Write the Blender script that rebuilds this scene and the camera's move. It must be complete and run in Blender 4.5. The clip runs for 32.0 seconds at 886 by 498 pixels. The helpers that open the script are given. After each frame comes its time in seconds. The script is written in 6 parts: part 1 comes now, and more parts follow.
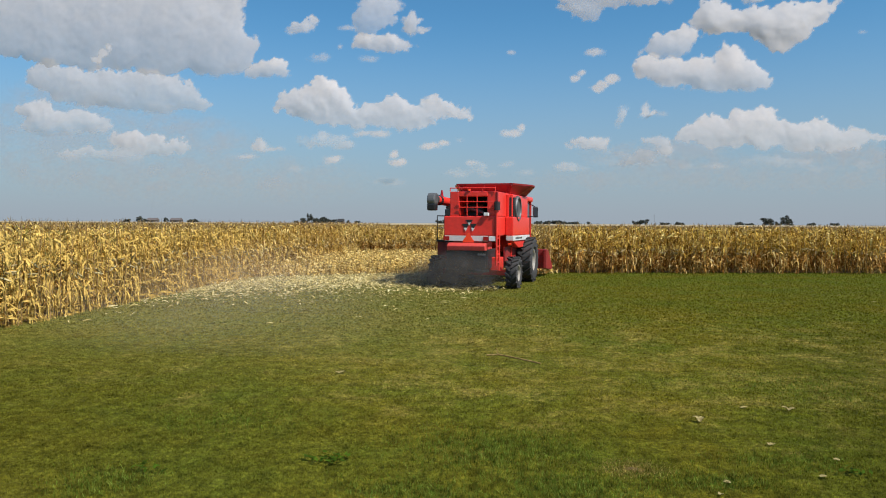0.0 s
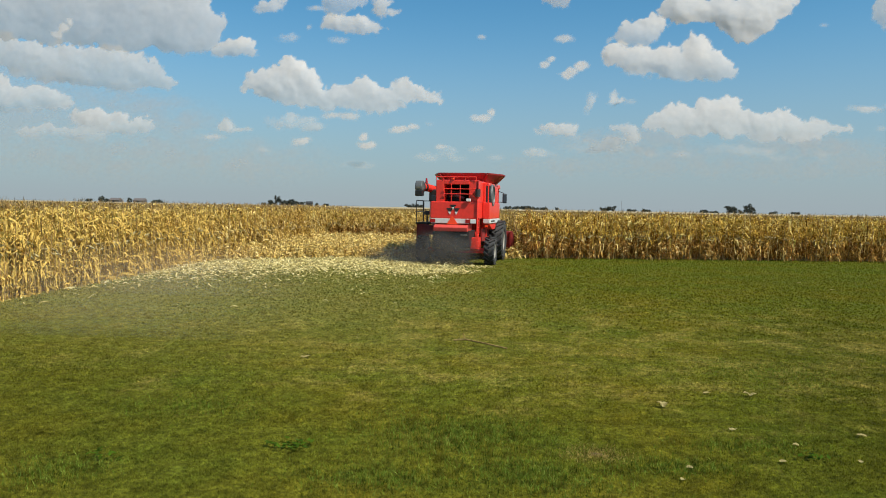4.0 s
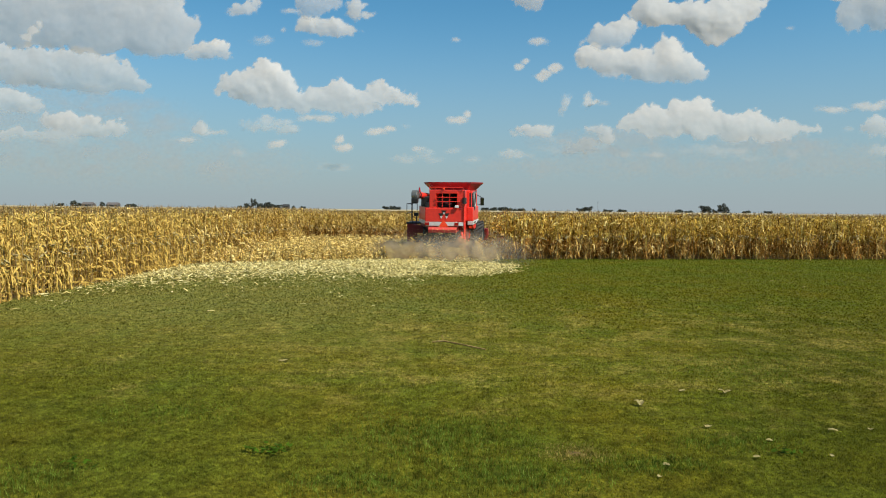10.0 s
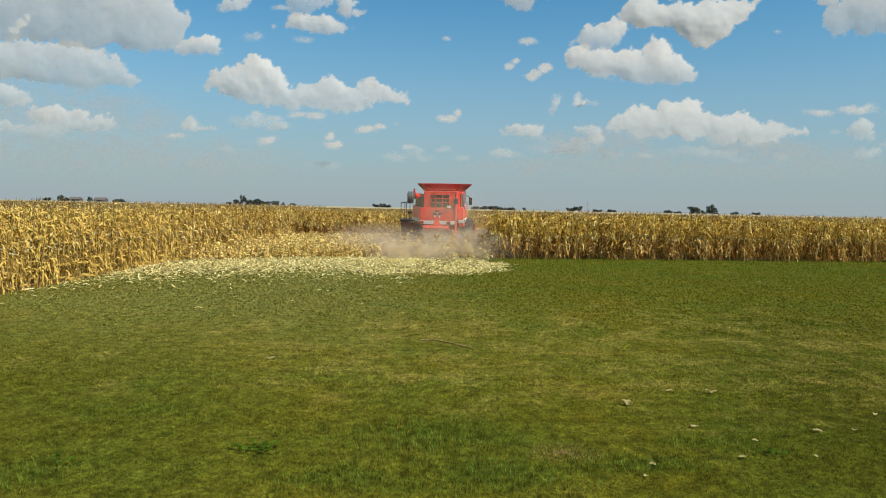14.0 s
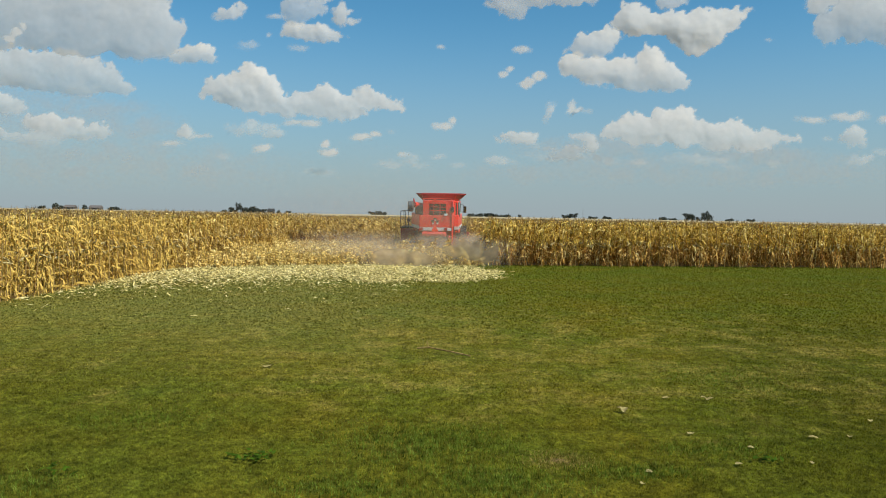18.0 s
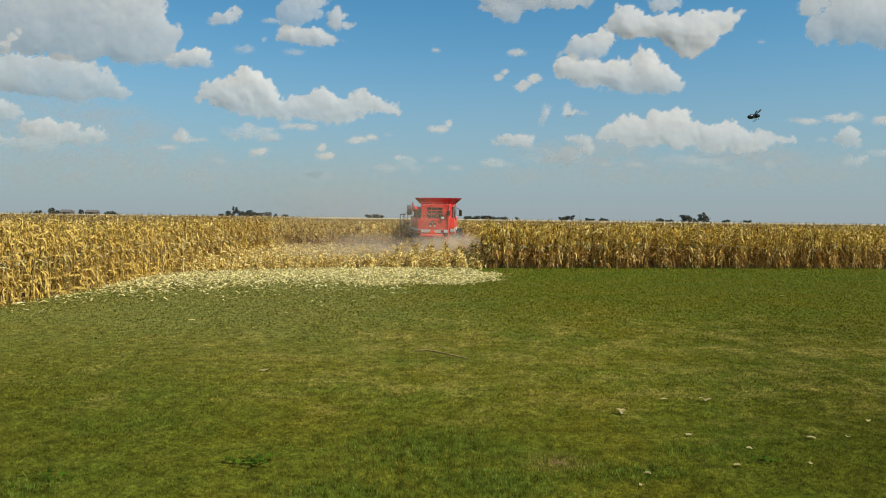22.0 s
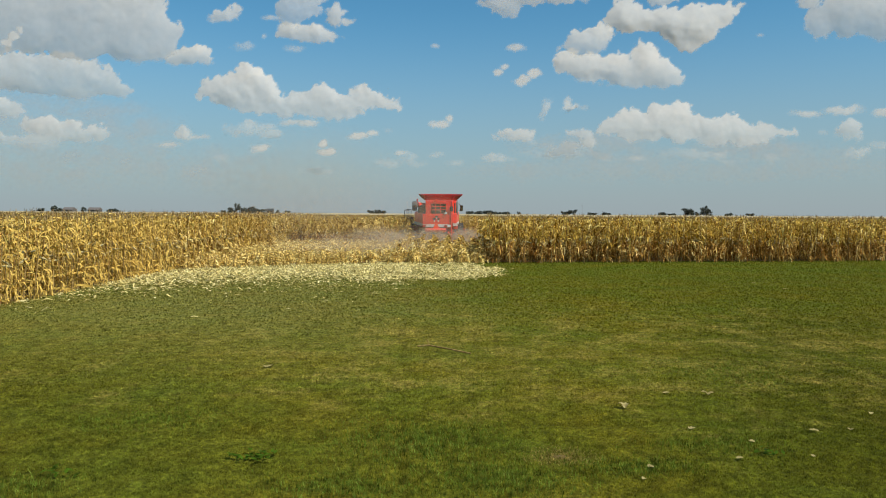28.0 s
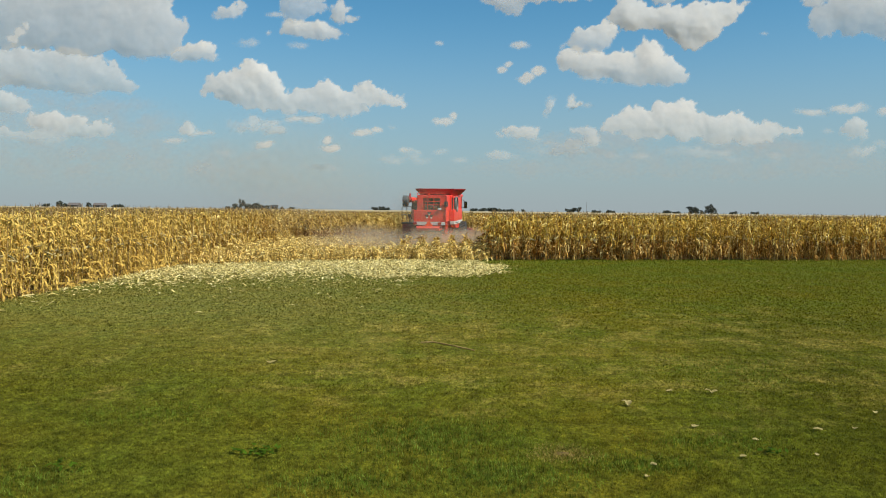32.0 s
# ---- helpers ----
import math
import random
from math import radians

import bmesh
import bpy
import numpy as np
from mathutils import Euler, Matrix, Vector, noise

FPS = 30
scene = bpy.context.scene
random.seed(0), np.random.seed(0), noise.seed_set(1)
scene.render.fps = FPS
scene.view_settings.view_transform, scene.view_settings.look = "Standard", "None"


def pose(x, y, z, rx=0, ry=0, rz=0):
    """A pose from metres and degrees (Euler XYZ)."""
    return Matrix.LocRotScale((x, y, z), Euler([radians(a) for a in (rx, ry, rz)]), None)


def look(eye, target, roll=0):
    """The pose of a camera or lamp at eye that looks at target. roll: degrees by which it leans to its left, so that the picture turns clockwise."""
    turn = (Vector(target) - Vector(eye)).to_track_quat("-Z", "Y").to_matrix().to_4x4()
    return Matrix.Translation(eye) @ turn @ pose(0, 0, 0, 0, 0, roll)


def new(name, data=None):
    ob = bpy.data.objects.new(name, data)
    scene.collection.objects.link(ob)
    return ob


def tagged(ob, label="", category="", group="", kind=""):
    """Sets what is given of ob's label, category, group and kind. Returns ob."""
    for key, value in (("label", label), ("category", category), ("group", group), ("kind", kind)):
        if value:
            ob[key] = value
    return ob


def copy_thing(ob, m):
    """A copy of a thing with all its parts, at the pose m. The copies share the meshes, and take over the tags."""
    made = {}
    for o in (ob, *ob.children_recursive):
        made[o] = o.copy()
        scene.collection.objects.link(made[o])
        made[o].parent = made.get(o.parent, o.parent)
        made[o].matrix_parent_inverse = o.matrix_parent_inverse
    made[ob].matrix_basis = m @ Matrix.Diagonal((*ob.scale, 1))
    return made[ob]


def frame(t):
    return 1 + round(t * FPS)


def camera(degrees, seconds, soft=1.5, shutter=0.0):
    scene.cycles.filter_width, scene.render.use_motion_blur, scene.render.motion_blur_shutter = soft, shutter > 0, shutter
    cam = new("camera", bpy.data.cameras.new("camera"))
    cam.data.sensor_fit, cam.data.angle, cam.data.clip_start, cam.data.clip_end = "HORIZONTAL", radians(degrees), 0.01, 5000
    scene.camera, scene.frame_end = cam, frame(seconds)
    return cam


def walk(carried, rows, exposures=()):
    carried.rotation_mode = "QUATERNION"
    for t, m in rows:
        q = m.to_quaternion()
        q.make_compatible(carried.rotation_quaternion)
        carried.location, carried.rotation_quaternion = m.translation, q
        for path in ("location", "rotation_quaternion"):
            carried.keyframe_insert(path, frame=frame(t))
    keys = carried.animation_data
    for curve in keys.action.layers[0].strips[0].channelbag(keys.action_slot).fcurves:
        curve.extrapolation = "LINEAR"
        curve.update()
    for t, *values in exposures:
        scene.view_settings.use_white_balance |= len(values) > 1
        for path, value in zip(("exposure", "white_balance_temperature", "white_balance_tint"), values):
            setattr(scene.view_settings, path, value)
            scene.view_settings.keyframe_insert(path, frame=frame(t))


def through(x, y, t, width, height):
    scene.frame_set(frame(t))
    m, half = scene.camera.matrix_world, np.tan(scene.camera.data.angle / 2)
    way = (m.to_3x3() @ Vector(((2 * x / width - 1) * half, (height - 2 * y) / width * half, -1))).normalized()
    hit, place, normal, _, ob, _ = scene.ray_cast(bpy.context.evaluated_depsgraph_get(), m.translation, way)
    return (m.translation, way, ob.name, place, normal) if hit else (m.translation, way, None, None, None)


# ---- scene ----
# ---- camera and its walk ----
cam = camera(65, 32.0, soft=1.0)
walk(cam, [
    (0.0, pose(-0.015, -0.093, 2.299, 87.887, -0.320, 6.096)),
    (0.5, pose(-0.017, -0.086, 2.303, 87.517, -0.158, 5.322)),
    (1.0, pose(-0.013, -0.070, 2.299, 87.139, -0.549, 4.616)),
    (1.5, pose(-0.008, -0.022, 2.297, 86.829, -0.890, 4.227)),
    (2.0, pose(-0.009, -0.006, 2.295, 86.626, -0.771, 3.912)),
    (2.5, pose(-0.012, 0.016, 2.289, 86.511, -0.964, 3.758)),
    (3.0, pose(-0.011, 0.022, 2.292, 86.507, -0.918, 3.707)),
    (3.5, pose(-0.005, 0.017, 2.294, 86.582, -1.047, 3.633)),
    (5.5, pose(-0.006, 0.009, 2.293, 86.657, -0.974, 3.401)),
    (6.0, pose(-0.011, 0.012, 2.289, 86.724, -1.239, 3.313)),
    (6.5, pose(-0.008, 0.000, 2.297, 86.780, -1.127, 3.171)),
    (7.0, pose(-0.007, -0.000, 2.294, 86.799, -1.078, 3.022)),
    (7.5, pose(-0.008, -0.004, 2.298, 86.802, -0.931, 2.825)),
    (8.0, pose(-0.006, -0.014, 2.298, 86.841, -0.794, 2.595)),
    (8.5, pose(-0.003, -0.011, 2.301, 86.801, -0.903, 2.374)),
    (9.0, pose(-0.003, -0.006, 2.302, 86.779, -0.854, 2.197)),
    (9.5, pose(-0.001, -0.013, 2.303, 86.799, -0.721, 1.968)),
    (10.0, pose(0.000, -0.007, 2.299, 86.782, -0.610, 1.743)),
    (10.5, pose(0.003, -0.016, 2.305, 86.706, -0.519, 1.527)),
    (11.0, pose(-0.001, -0.002, 2.303, 86.643, -0.868, 1.334)),
    (11.5, pose(0.004, -0.008, 2.302, 86.572, -0.823, 1.154)),
    (12.0, pose(-0.001, -0.001, 2.299, 86.457, -0.879, 0.994)),
    (12.5, pose(0.002, 0.000, 2.302, 86.424, -0.851, 0.972)),
    (13.0, pose(0.000, 0.000, 2.300, 86.508, -0.858, 0.929)),
    (13.5, pose(0.003, 0.006, 2.301, 86.575, -1.144, 0.930)),
    (14.0, pose(0.005, -0.001, 2.300, 86.662, -1.173, 0.927)),
    (14.5, pose(0.003, 0.002, 2.301, 86.700, -1.077, 0.926)),
    (16.5, pose(0.003, -0.007, 2.301, 87.068, -1.243, 0.789)),
    (17.0, pose(0.004, -0.018, 2.309, 87.090, -1.103, 0.736)),
    (17.5, pose(-0.002, -0.014, 2.309, 87.158, -1.148, 0.647)),
    (18.0, pose(0.002, -0.014, 2.309, 87.266, -1.059, 0.575)),
    (18.5, pose(0.002, -0.007, 2.305, 87.377, -1.158, 0.560)),
    (19.0, pose(0.002, -0.013, 2.310, 87.422, -0.963, 0.504)),
    (19.5, pose(-0.000, -0.019, 2.310, 87.463, -0.727, 0.451)),
    (20.0, pose(0.003, -0.013, 2.310, 87.525, -0.564, 0.382)),
    (20.5, pose(0.002, -0.014, 2.310, 87.584, -0.640, 0.331)),
    (21.0, pose(0.001, -0.024, 2.308, 87.609, -0.729, 0.321)),
    (21.5, pose(0.004, -0.010, 2.305, 87.574, -0.856, 0.327)),
    (22.0, pose(0.001, -0.009, 2.307, 87.489, -0.749, 0.333)),
    (22.5, pose(0.001, -0.011, 2.307, 87.466, -0.737, 0.345)),
    (23.0, pose(0.005, -0.003, 2.308, 87.486, -0.640, 0.367)),
    (23.5, pose(0.001, -0.017, 2.304, 87.554, -0.950, 0.351)),
    (24.0, pose(0.003, -0.003, 2.307, 87.533, -0.909, 0.313)),
    (24.5, pose(0.006, -0.004, 2.306, 87.531, -0.775, 0.297)),
    (25.0, pose(0.005, -0.002, 2.309, 87.534, -0.742, 0.272)),
    (25.5, pose(0.006, -0.007, 2.304, 87.609, -0.729, 0.296)),
    (27.5, pose(0.005, -0.019, 2.304, 87.206, -0.483, 0.480)),
    (28.0, pose(0.008, -0.014, 2.308, 87.096, -0.371, 0.508)),
    (28.5, pose(0.007, -0.013, 2.306, 87.070, -0.443, 0.552)),
    (29.0, pose(0.009, -0.009, 2.302, 87.074, -0.572, 0.602)),
    (29.5, pose(0.007, -0.009, 2.306, 87.007, -0.429, 0.681)),
    (30.0, pose(0.009, -0.013, 2.305, 86.946, -0.279, 0.780)),
    (30.5, pose(0.009, -0.012, 2.307, 86.914, -0.232, 0.801)),
    (31.0, pose(0.006, -0.013, 2.302, 86.929, -0.460, 0.810)),
    (31.5, pose(0.006, -0.016, 2.307, 86.868, -0.740, 0.801)),
    (32.0, pose(0.006, -0.015, 2.303, 86.850, -0.635, 0.847)),
], [(0, 0.24, 6240, 17.5), (1, 0.25, 6240, 17), (2, 0.27, 6290, 15), (3, 0.29, 6380, 12), (5, 0.30, 6420, 10), (8, 0.30, 6500, 9), (14, 0.29, 6500, 9), (17, 0.27, 6460, 9), (21, 0.22, 6440, 9), (25, 0.22, 6460, 9), (28, 0.22, 6510, 9), (30, 0.27, 6560, 9), (32, 0.28, 6580, 9)])

# ---- sun and sky ----
SUN_ELEV, SUN_AZ = radians(50), radians(121)          # azimuth clockwise from +Y, the way the rows run
to_sun = Vector((math.sin(SUN_AZ) * math.cos(SUN_ELEV), math.cos(SUN_AZ) * math.cos(SUN_ELEV), math.sin(SUN_ELEV)))
world = bpy.data.worlds.new("sky")
scene.world = world
world.use_nodes = True
wn = world.node_tree.nodes
wl = world.node_tree.links
sky = wn.new("ShaderNodeTexSky")
sky.sky_type, sky.sun_disc = "NISHITA", False
sky.sun_elevation, sky.sun_rotation = SUN_ELEV, SUN_AZ
sky.altitude, sky.air_density, sky.dust_density, sky.ozone_density = 200, 1.0, 0.8, 3.0
# dry haze over the fields pales the lowest part of the sky
air = wn.new("ShaderNodeTexCoord")
split = wn.new("ShaderNodeSeparateXYZ")
low = wn.new("ShaderNodeMapRange")
low.interpolation_type = "SMOOTHSTEP"
low.inputs[1].default_value, low.inputs[2].default_value, low.inputs[3].default_value, low.inputs[4].default_value = -0.04, 0.30, 0.97, 0.0
tint = wn.new("ShaderNodeMix")
tint.data_type, tint.blend_type = "RGBA", "MULTIPLY"
tint.inputs[0].default_value, tint.inputs[7].default_value = 1.0, (0.775, 1.46, 1.54, 1)
haze = wn.new("ShaderNodeMix")
haze.data_type = "RGBA"
haze.inputs[7].default_value = (4.46, 5.14, 5.58, 1)
wl.new(air.outputs["Generated"], split.inputs[0]), wl.new(split.outputs[2], low.inputs[0]), wl.new(low.outputs[0], haze.inputs[0])
wl.new(sky.outputs[0], tint.inputs[6]), wl.new(tint.outputs[2], haze.inputs[6])
wl.new(haze.outputs[2], wn["Background"].inputs[0])
wn["Background"].inputs[1].default_value = 0.065
sun = new("sun", bpy.data.lights.new("sun", "SUN"))
sun.data.energy, sun.data.angle, sun.data.color = 4.9, radians(0.6), (1.0, 0.95, 0.83)
sun.matrix_world = look(to_sun * 50, (0, 0, 0))
scene.view_settings.exposure = 0.3


# ---- materials ----
def rgb(r, g, b):
    return (r, g, b, 1)


def mat(name, base, rough=0.6, metal=0.0, vary=0.12, scale=8.0, bump=0.0, spec=0.5, coords="Object"):
    """A plain surface with two scales of variation in tone and roughness, and fine relief."""
    m = bpy.data.materials.new(name)
    m.use_nodes = True
    n, k = m.node_tree.nodes, m.node_tree.links
    p = n["Principled BSDF"]
    p.inputs["Roughness"].default_value = rough
    p.inputs["Metallic"].default_value = metal
    p.inputs["Specular IOR Level"].default_value = spec
    tc = n.new("ShaderNodeTexCoord")
    big, fine = n.new("ShaderNodeTexNoise"), n.new("ShaderNodeTexNoise")
    big.inputs["Scale"].default_value, fine.inputs["Scale"].default_value = scale * 0.25, scale * 4
    for t in (big, fine):
        t.inputs["Detail"].default_value = 4
        k.new(tc.outputs[coords], t.inputs["Vector"])
    add = n.new("ShaderNodeMath")
    add.operation = "ADD"
    k.new(big.outputs[0], add.inputs[0]), k.new(fine.outputs[0], add.inputs[1])
    ramp = n.new("ShaderNodeMapRange")
    ramp.inputs[1].default_value, ramp.inputs[2].default_value = 0.6, 1.4
    ramp.inputs[3].default_value, ramp.inputs[4].default_value = 1 - vary * 1.6, 1 + vary
    k.new(add.outputs[0], ramp.inputs[0])
    mul = n.new("ShaderNodeVectorMath")
    mul.operation = "SCALE"
    mul.inputs[0].default_value = base
    k.new(ramp.outputs[0], mul.inputs["Scale"])
    k.new(mul.outputs[0], p.inputs["Base Color"])
    if bump:
        b = n.new("ShaderNodeBump")
        b.inputs["Strength"].default_value = bump
        b.inputs["Distance"].default_value = 0.01
        k.new(fine.outputs[0], b.inputs["Height"])
        k.new(b.outputs[0], p.inputs["Normal"])
    return m


def leafy(name, stops, rough=0.7, through=0.35, gloss=0.1, fleck=14, patch=0.0, patch_stops=None, patch_scale=0.5, spread=(0.32, 0.68, 0.55, 1.35)):
    """Leaves, blades and husks: colour per piece from a ramp, light passing through, and patches over the ground."""
    m = bpy.data.materials.new(name)
    m.use_nodes = True
    n, k = m.node_tree.nodes, m.node_tree.links
    p = n["Principled BSDF"]
    out = n["Material Output"]
    p.inputs["Roughness"].default_value = rough
    p.inputs["Specular IOR Level"].default_value = gloss
    geo = n.new("ShaderNodeNewGeometry")
    ramp = n.new("ShaderNodeValToRGB")
    while len(ramp.color_ramp.elements) < len(stops):
        ramp.color_ramp.elements.new(0.5)
    for e, (at, c) in zip(ramp.color_ramp.elements, stops):
        e.position, e.color = at, rgb(*c)
    k.new(geo.outputs["Random Per Island"], ramp.inputs[0])
    colour = ramp.outputs[0]
    noise_t = n.new("ShaderNodeTexNoise")
    noise_t.inputs["Scale"].default_value, noise_t.inputs["Detail"].default_value = fleck, 3
    k.new(geo.outputs["Position"], noise_t.inputs["Vector"])
    mr = n.new("ShaderNodeMapRange")
    mr.inputs[1].default_value, mr.inputs[2].default_value, mr.inputs[3].default_value, mr.inputs[4].default_value = spread
    k.new(noise_t.outputs[0], mr.inputs[0])
    sc = n.new("ShaderNodeVectorMath")
    sc.operation = "SCALE"
    k.new(colour, sc.inputs[0]), k.new(mr.outputs[0], sc.inputs["Scale"])
    colour = sc.outputs[0]
    if patch:
        pn = n.new("ShaderNodeTexNoise")
        pn.inputs["Scale"].default_value, pn.inputs["Detail"].default_value = patch_scale, 9
        k.new(geo.outputs["Position"], pn.inputs["Vector"])
        pr = n.new("ShaderNodeMapRange")
        pr.inputs[1].default_value, pr.inputs[2].default_value, pr.inputs[4].default_value = 0.46, 0.59, patch
        k.new(pn.outputs[0], pr.inputs[0])
        mix = n.new("ShaderNodeMix")
        mix.data_type = "RGBA"
        share, part_of = n.new("ShaderNodeMapRange"), n.new("ShaderNodeMath")
        share.inputs[1].default_value, share.inputs[2].default_value, share.inputs[3].default_value = 0.1, 0.9, 0.15
        part_of.operation = "MULTIPLY"
        k.new(geo.outputs["Random Per Island"], share.inputs[0]), k.new(share.outputs[0], part_of.inputs[0]), k.new(pr.outputs[0], part_of.inputs[1])
        k.new(part_of.outputs[0], mix.inputs[0])
        k.new(colour, mix.inputs[6])
        mix.inputs[7].default_value = rgb(*patch_stops)
        colour = mix.outputs[2]
    k.new(colour, p.inputs["Base Color"])
    tr = n.new("ShaderNodeBsdfTranslucent")
    k.new(colour, tr.inputs[0])
    mx = n.new("ShaderNodeMixShader")
    mx.inputs[0].default_value = through
    k.new(p.outputs[0], mx.inputs[1]), k.new(tr.outputs[0], mx.inputs[2]), k.new(mx.outputs[0], out.inputs[0])
    return m


def ground_mat(name, tones, scales, bump=0.4):
    """Turf or soil: three tones mixed by noise at several sizes, with relief."""
    m = bpy.data.materials.new(name)
    m.use_nodes = True
    n, k = m.node_tree.nodes, m.node_tree.links
    p = n["Principled BSDF"]
    p.inputs["Roughness"].default_value, p.inputs["Specular IOR Level"].default_value = 0.9, 0.15
    geo = n.new("ShaderNodeNewGeometry")
    colour = None
    last = None
    for i, (tone, s) in enumerate(zip(tones, scales)):
        t = n.new("ShaderNodeTexNoise")
        t.inputs["Scale"].default_value, t.inputs["Detail"].default_value = s, 6
        k.new(geo.outputs["Position"], t.inputs["Vector"])
        last = t
        if colour is None:
            c = n.new("ShaderNodeRGB")
            c.outputs[0].default_value = rgb(*tone)
            colour = c.outputs[0]
            continue
        r = n.new("ShaderNodeMapRange")
        r.inputs[1].default_value, r.inputs[2].default_value = 0.42, 0.62
        k.new(t.outputs[0], r.inputs[0])
        mix = n.new("ShaderNodeMix")
        mix.data_type = "RGBA"
        k.new(r.outputs[0], mix.inputs[0]), k.new(colour, mix.inputs[6])
        mix.inputs[7].default_value = rgb(*tone)
        colour = mix.outputs[2]
    k.new(colour, p.inputs["Base Color"])
    b = n.new("ShaderNodeBump")
    b.inputs["Strength"].default_value, b.inputs["Distance"].default_value = bump, 0.03
    k.new(last.outputs[0], b.inputs["Height"]), k.new(b.outputs[0], p.inputs["Normal"])
    return m


def lawn_mat(name, low, high, through=0.3, shade=1.0):
    """Mown lawn: green and olive turf with straw-coloured worn patches, the same over the ground and its blades; low, high: how far single blades differ."""
    m = bpy.data.materials.new(name)
    m.use_nodes = True
    n, k = m.node_tree.nodes, m.node_tree.links
    p = n["Principled BSDF"]
    p.inputs["Roughness"].default_value, p.inputs["Specular IOR Level"].default_value = 0.85, 0.06
    geo = n.new("ShaderNodeNewGeometry")
    place = n.new("ShaderNodeSeparateXYZ")
    k.new(geo.outputs["Position"], place.inputs[0])

    def cloudy(scale, detail, rough, lo, hi, a=0.0, b=1.0):
        t, r = n.new("ShaderNodeTexNoise"), n.new("ShaderNodeMapRange")
        t.inputs["Scale"].default_value, t.inputs["Detail"].default_value, t.inputs["Roughness"].default_value = scale, detail, rough
        r.inputs[1].default_value, r.inputs[2].default_value, r.inputs[3].default_value, r.inputs[4].default_value = lo, hi, a, b
        k.new(geo.outputs["Position"], t.inputs["Vector"]), k.new(t.outputs[0], r.inputs[0])
        return r.outputs[0]

    def ramp(socket, lo, hi, a, b):
        r = n.new("ShaderNodeMapRange")
        r.interpolation_type = "SMOOTHSTEP"
        r.inputs[1].default_value, r.inputs[2].default_value, r.inputs[3].default_value, r.inputs[4].default_value = lo, hi, a, b
        k.new(socket, r.inputs[0])
        return r.outputs[0]

    def calc(op, a, b, clamp=False):
        q = n.new("ShaderNodeMath")
        q.operation, q.use_clamp = op, clamp
        for i, value in enumerate((a, b)):
            if isinstance(value, (int, float)):
                q.inputs[i].default_value = value
            else:
                k.new(value, q.inputs[i])
        return q.outputs[0]

    def blend(fac, a, b):
        q = n.new("ShaderNodeMix")
        q.data_type = "RGBA"
        k.new(fac, q.inputs[0])
        for i, value in ((6, a), (7, b)):
            if isinstance(value, tuple):
                q.inputs[i].default_value = rgb(*value)
            else:
                k.new(value, q.inputs[i])
        return q.outputs[2]

    # greener along the corn ahead and in broad drifts, olive between
    ahead = calc("MULTIPLY", ramp(place.outputs[1], 22, 29, 0.0, 0.25), ramp(place.outputs[0], -1.5, 3.5, 0.0, 1.0))
    green = calc("ADD", cloudy(0.42, 5, 0.65, 0.36, 0.66), ahead, True)
    colour = blend(green, LAWN_OLIVE, LAWN_GREEN)
    # deeper green to both sides of the near lawn, standing in for lens falloff
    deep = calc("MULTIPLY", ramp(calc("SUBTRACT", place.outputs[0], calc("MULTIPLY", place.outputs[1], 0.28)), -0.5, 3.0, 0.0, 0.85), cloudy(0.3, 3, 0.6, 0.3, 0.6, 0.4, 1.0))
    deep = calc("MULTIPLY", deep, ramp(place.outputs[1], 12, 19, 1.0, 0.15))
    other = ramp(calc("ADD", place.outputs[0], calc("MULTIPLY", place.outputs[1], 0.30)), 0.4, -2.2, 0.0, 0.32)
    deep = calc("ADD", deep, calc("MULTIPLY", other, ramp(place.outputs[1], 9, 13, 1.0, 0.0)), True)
    colour = blend(deep, colour, LAWN_VIGNETTE)
    # straw where the turf is thin: most of all in the middle of the lawn
    middle = calc("MULTIPLY", ramp(place.outputs[1], 6, 9.5, -0.10, 0.04), 1.0)
    middle = calc("ADD", middle, ramp(place.outputs[1], 13, 22, 0.0, -0.12))
    middle = calc("ADD", middle, calc("ADD", ramp(place.outputs[0], 7, 12, 0.025, -0.06), ramp(place.outputs[0], -6, -0.5, -0.07, 0.0)))
    dry = calc("ADD", cloudy(1.0, 10, 0.74, 0.0, 1.0), middle)
    dry = ramp(dry, 0.49, 0.74, 0.0, 0.74)
    speck = cloudy(13, 4, 0.7, 0.36, 0.64, 0.0, 1.35)
    colour = blend(calc("MULTIPLY", dry, speck, True), colour, LAWN_STRAW)
    # chaff and dust have settled beside the corn
    dusty = calc("MULTIPLY", ramp(place.outputs[0], 3.5, -5, 0.0, 1.0), ramp(place.outputs[1], 8, 17, 0.05, 0.55))
    colour = blend(calc("MULTIPLY", dusty, cloudy(2.5, 6, 0.7, 0.25, 0.6, 0.5, 1.0)), colour, LAWN_DUSTY)
    # grain at the size of tufts and of handfuls
    grain = calc("MULTIPLY", cloudy(5.0, 6, 0.70, 0.30, 0.70, 0.48, 1.52), cloudy(21, 3, 0.6, 0.32, 0.68, 0.56, 1.44))
    grain = calc("MULTIPLY", grain, cloudy(9, 4, 0.7, 0.34, 0.66, 0.80, 1.20))
    single = n.new("ShaderNodeMapRange")
    single.inputs[3].default_value, single.inputs[4].default_value = low * shade, high * shade
    k.new(geo.outputs["Random Per Island"], single.inputs[0])
    scale = n.new("ShaderNodeVectorMath")
    scale.operation = "SCALE"
    k.new(colour, scale.inputs[0]), k.new(calc("MULTIPLY", grain, single.outputs[0]), scale.inputs["Scale"])
    k.new(scale.outputs[0], p.inputs["Base Color"])
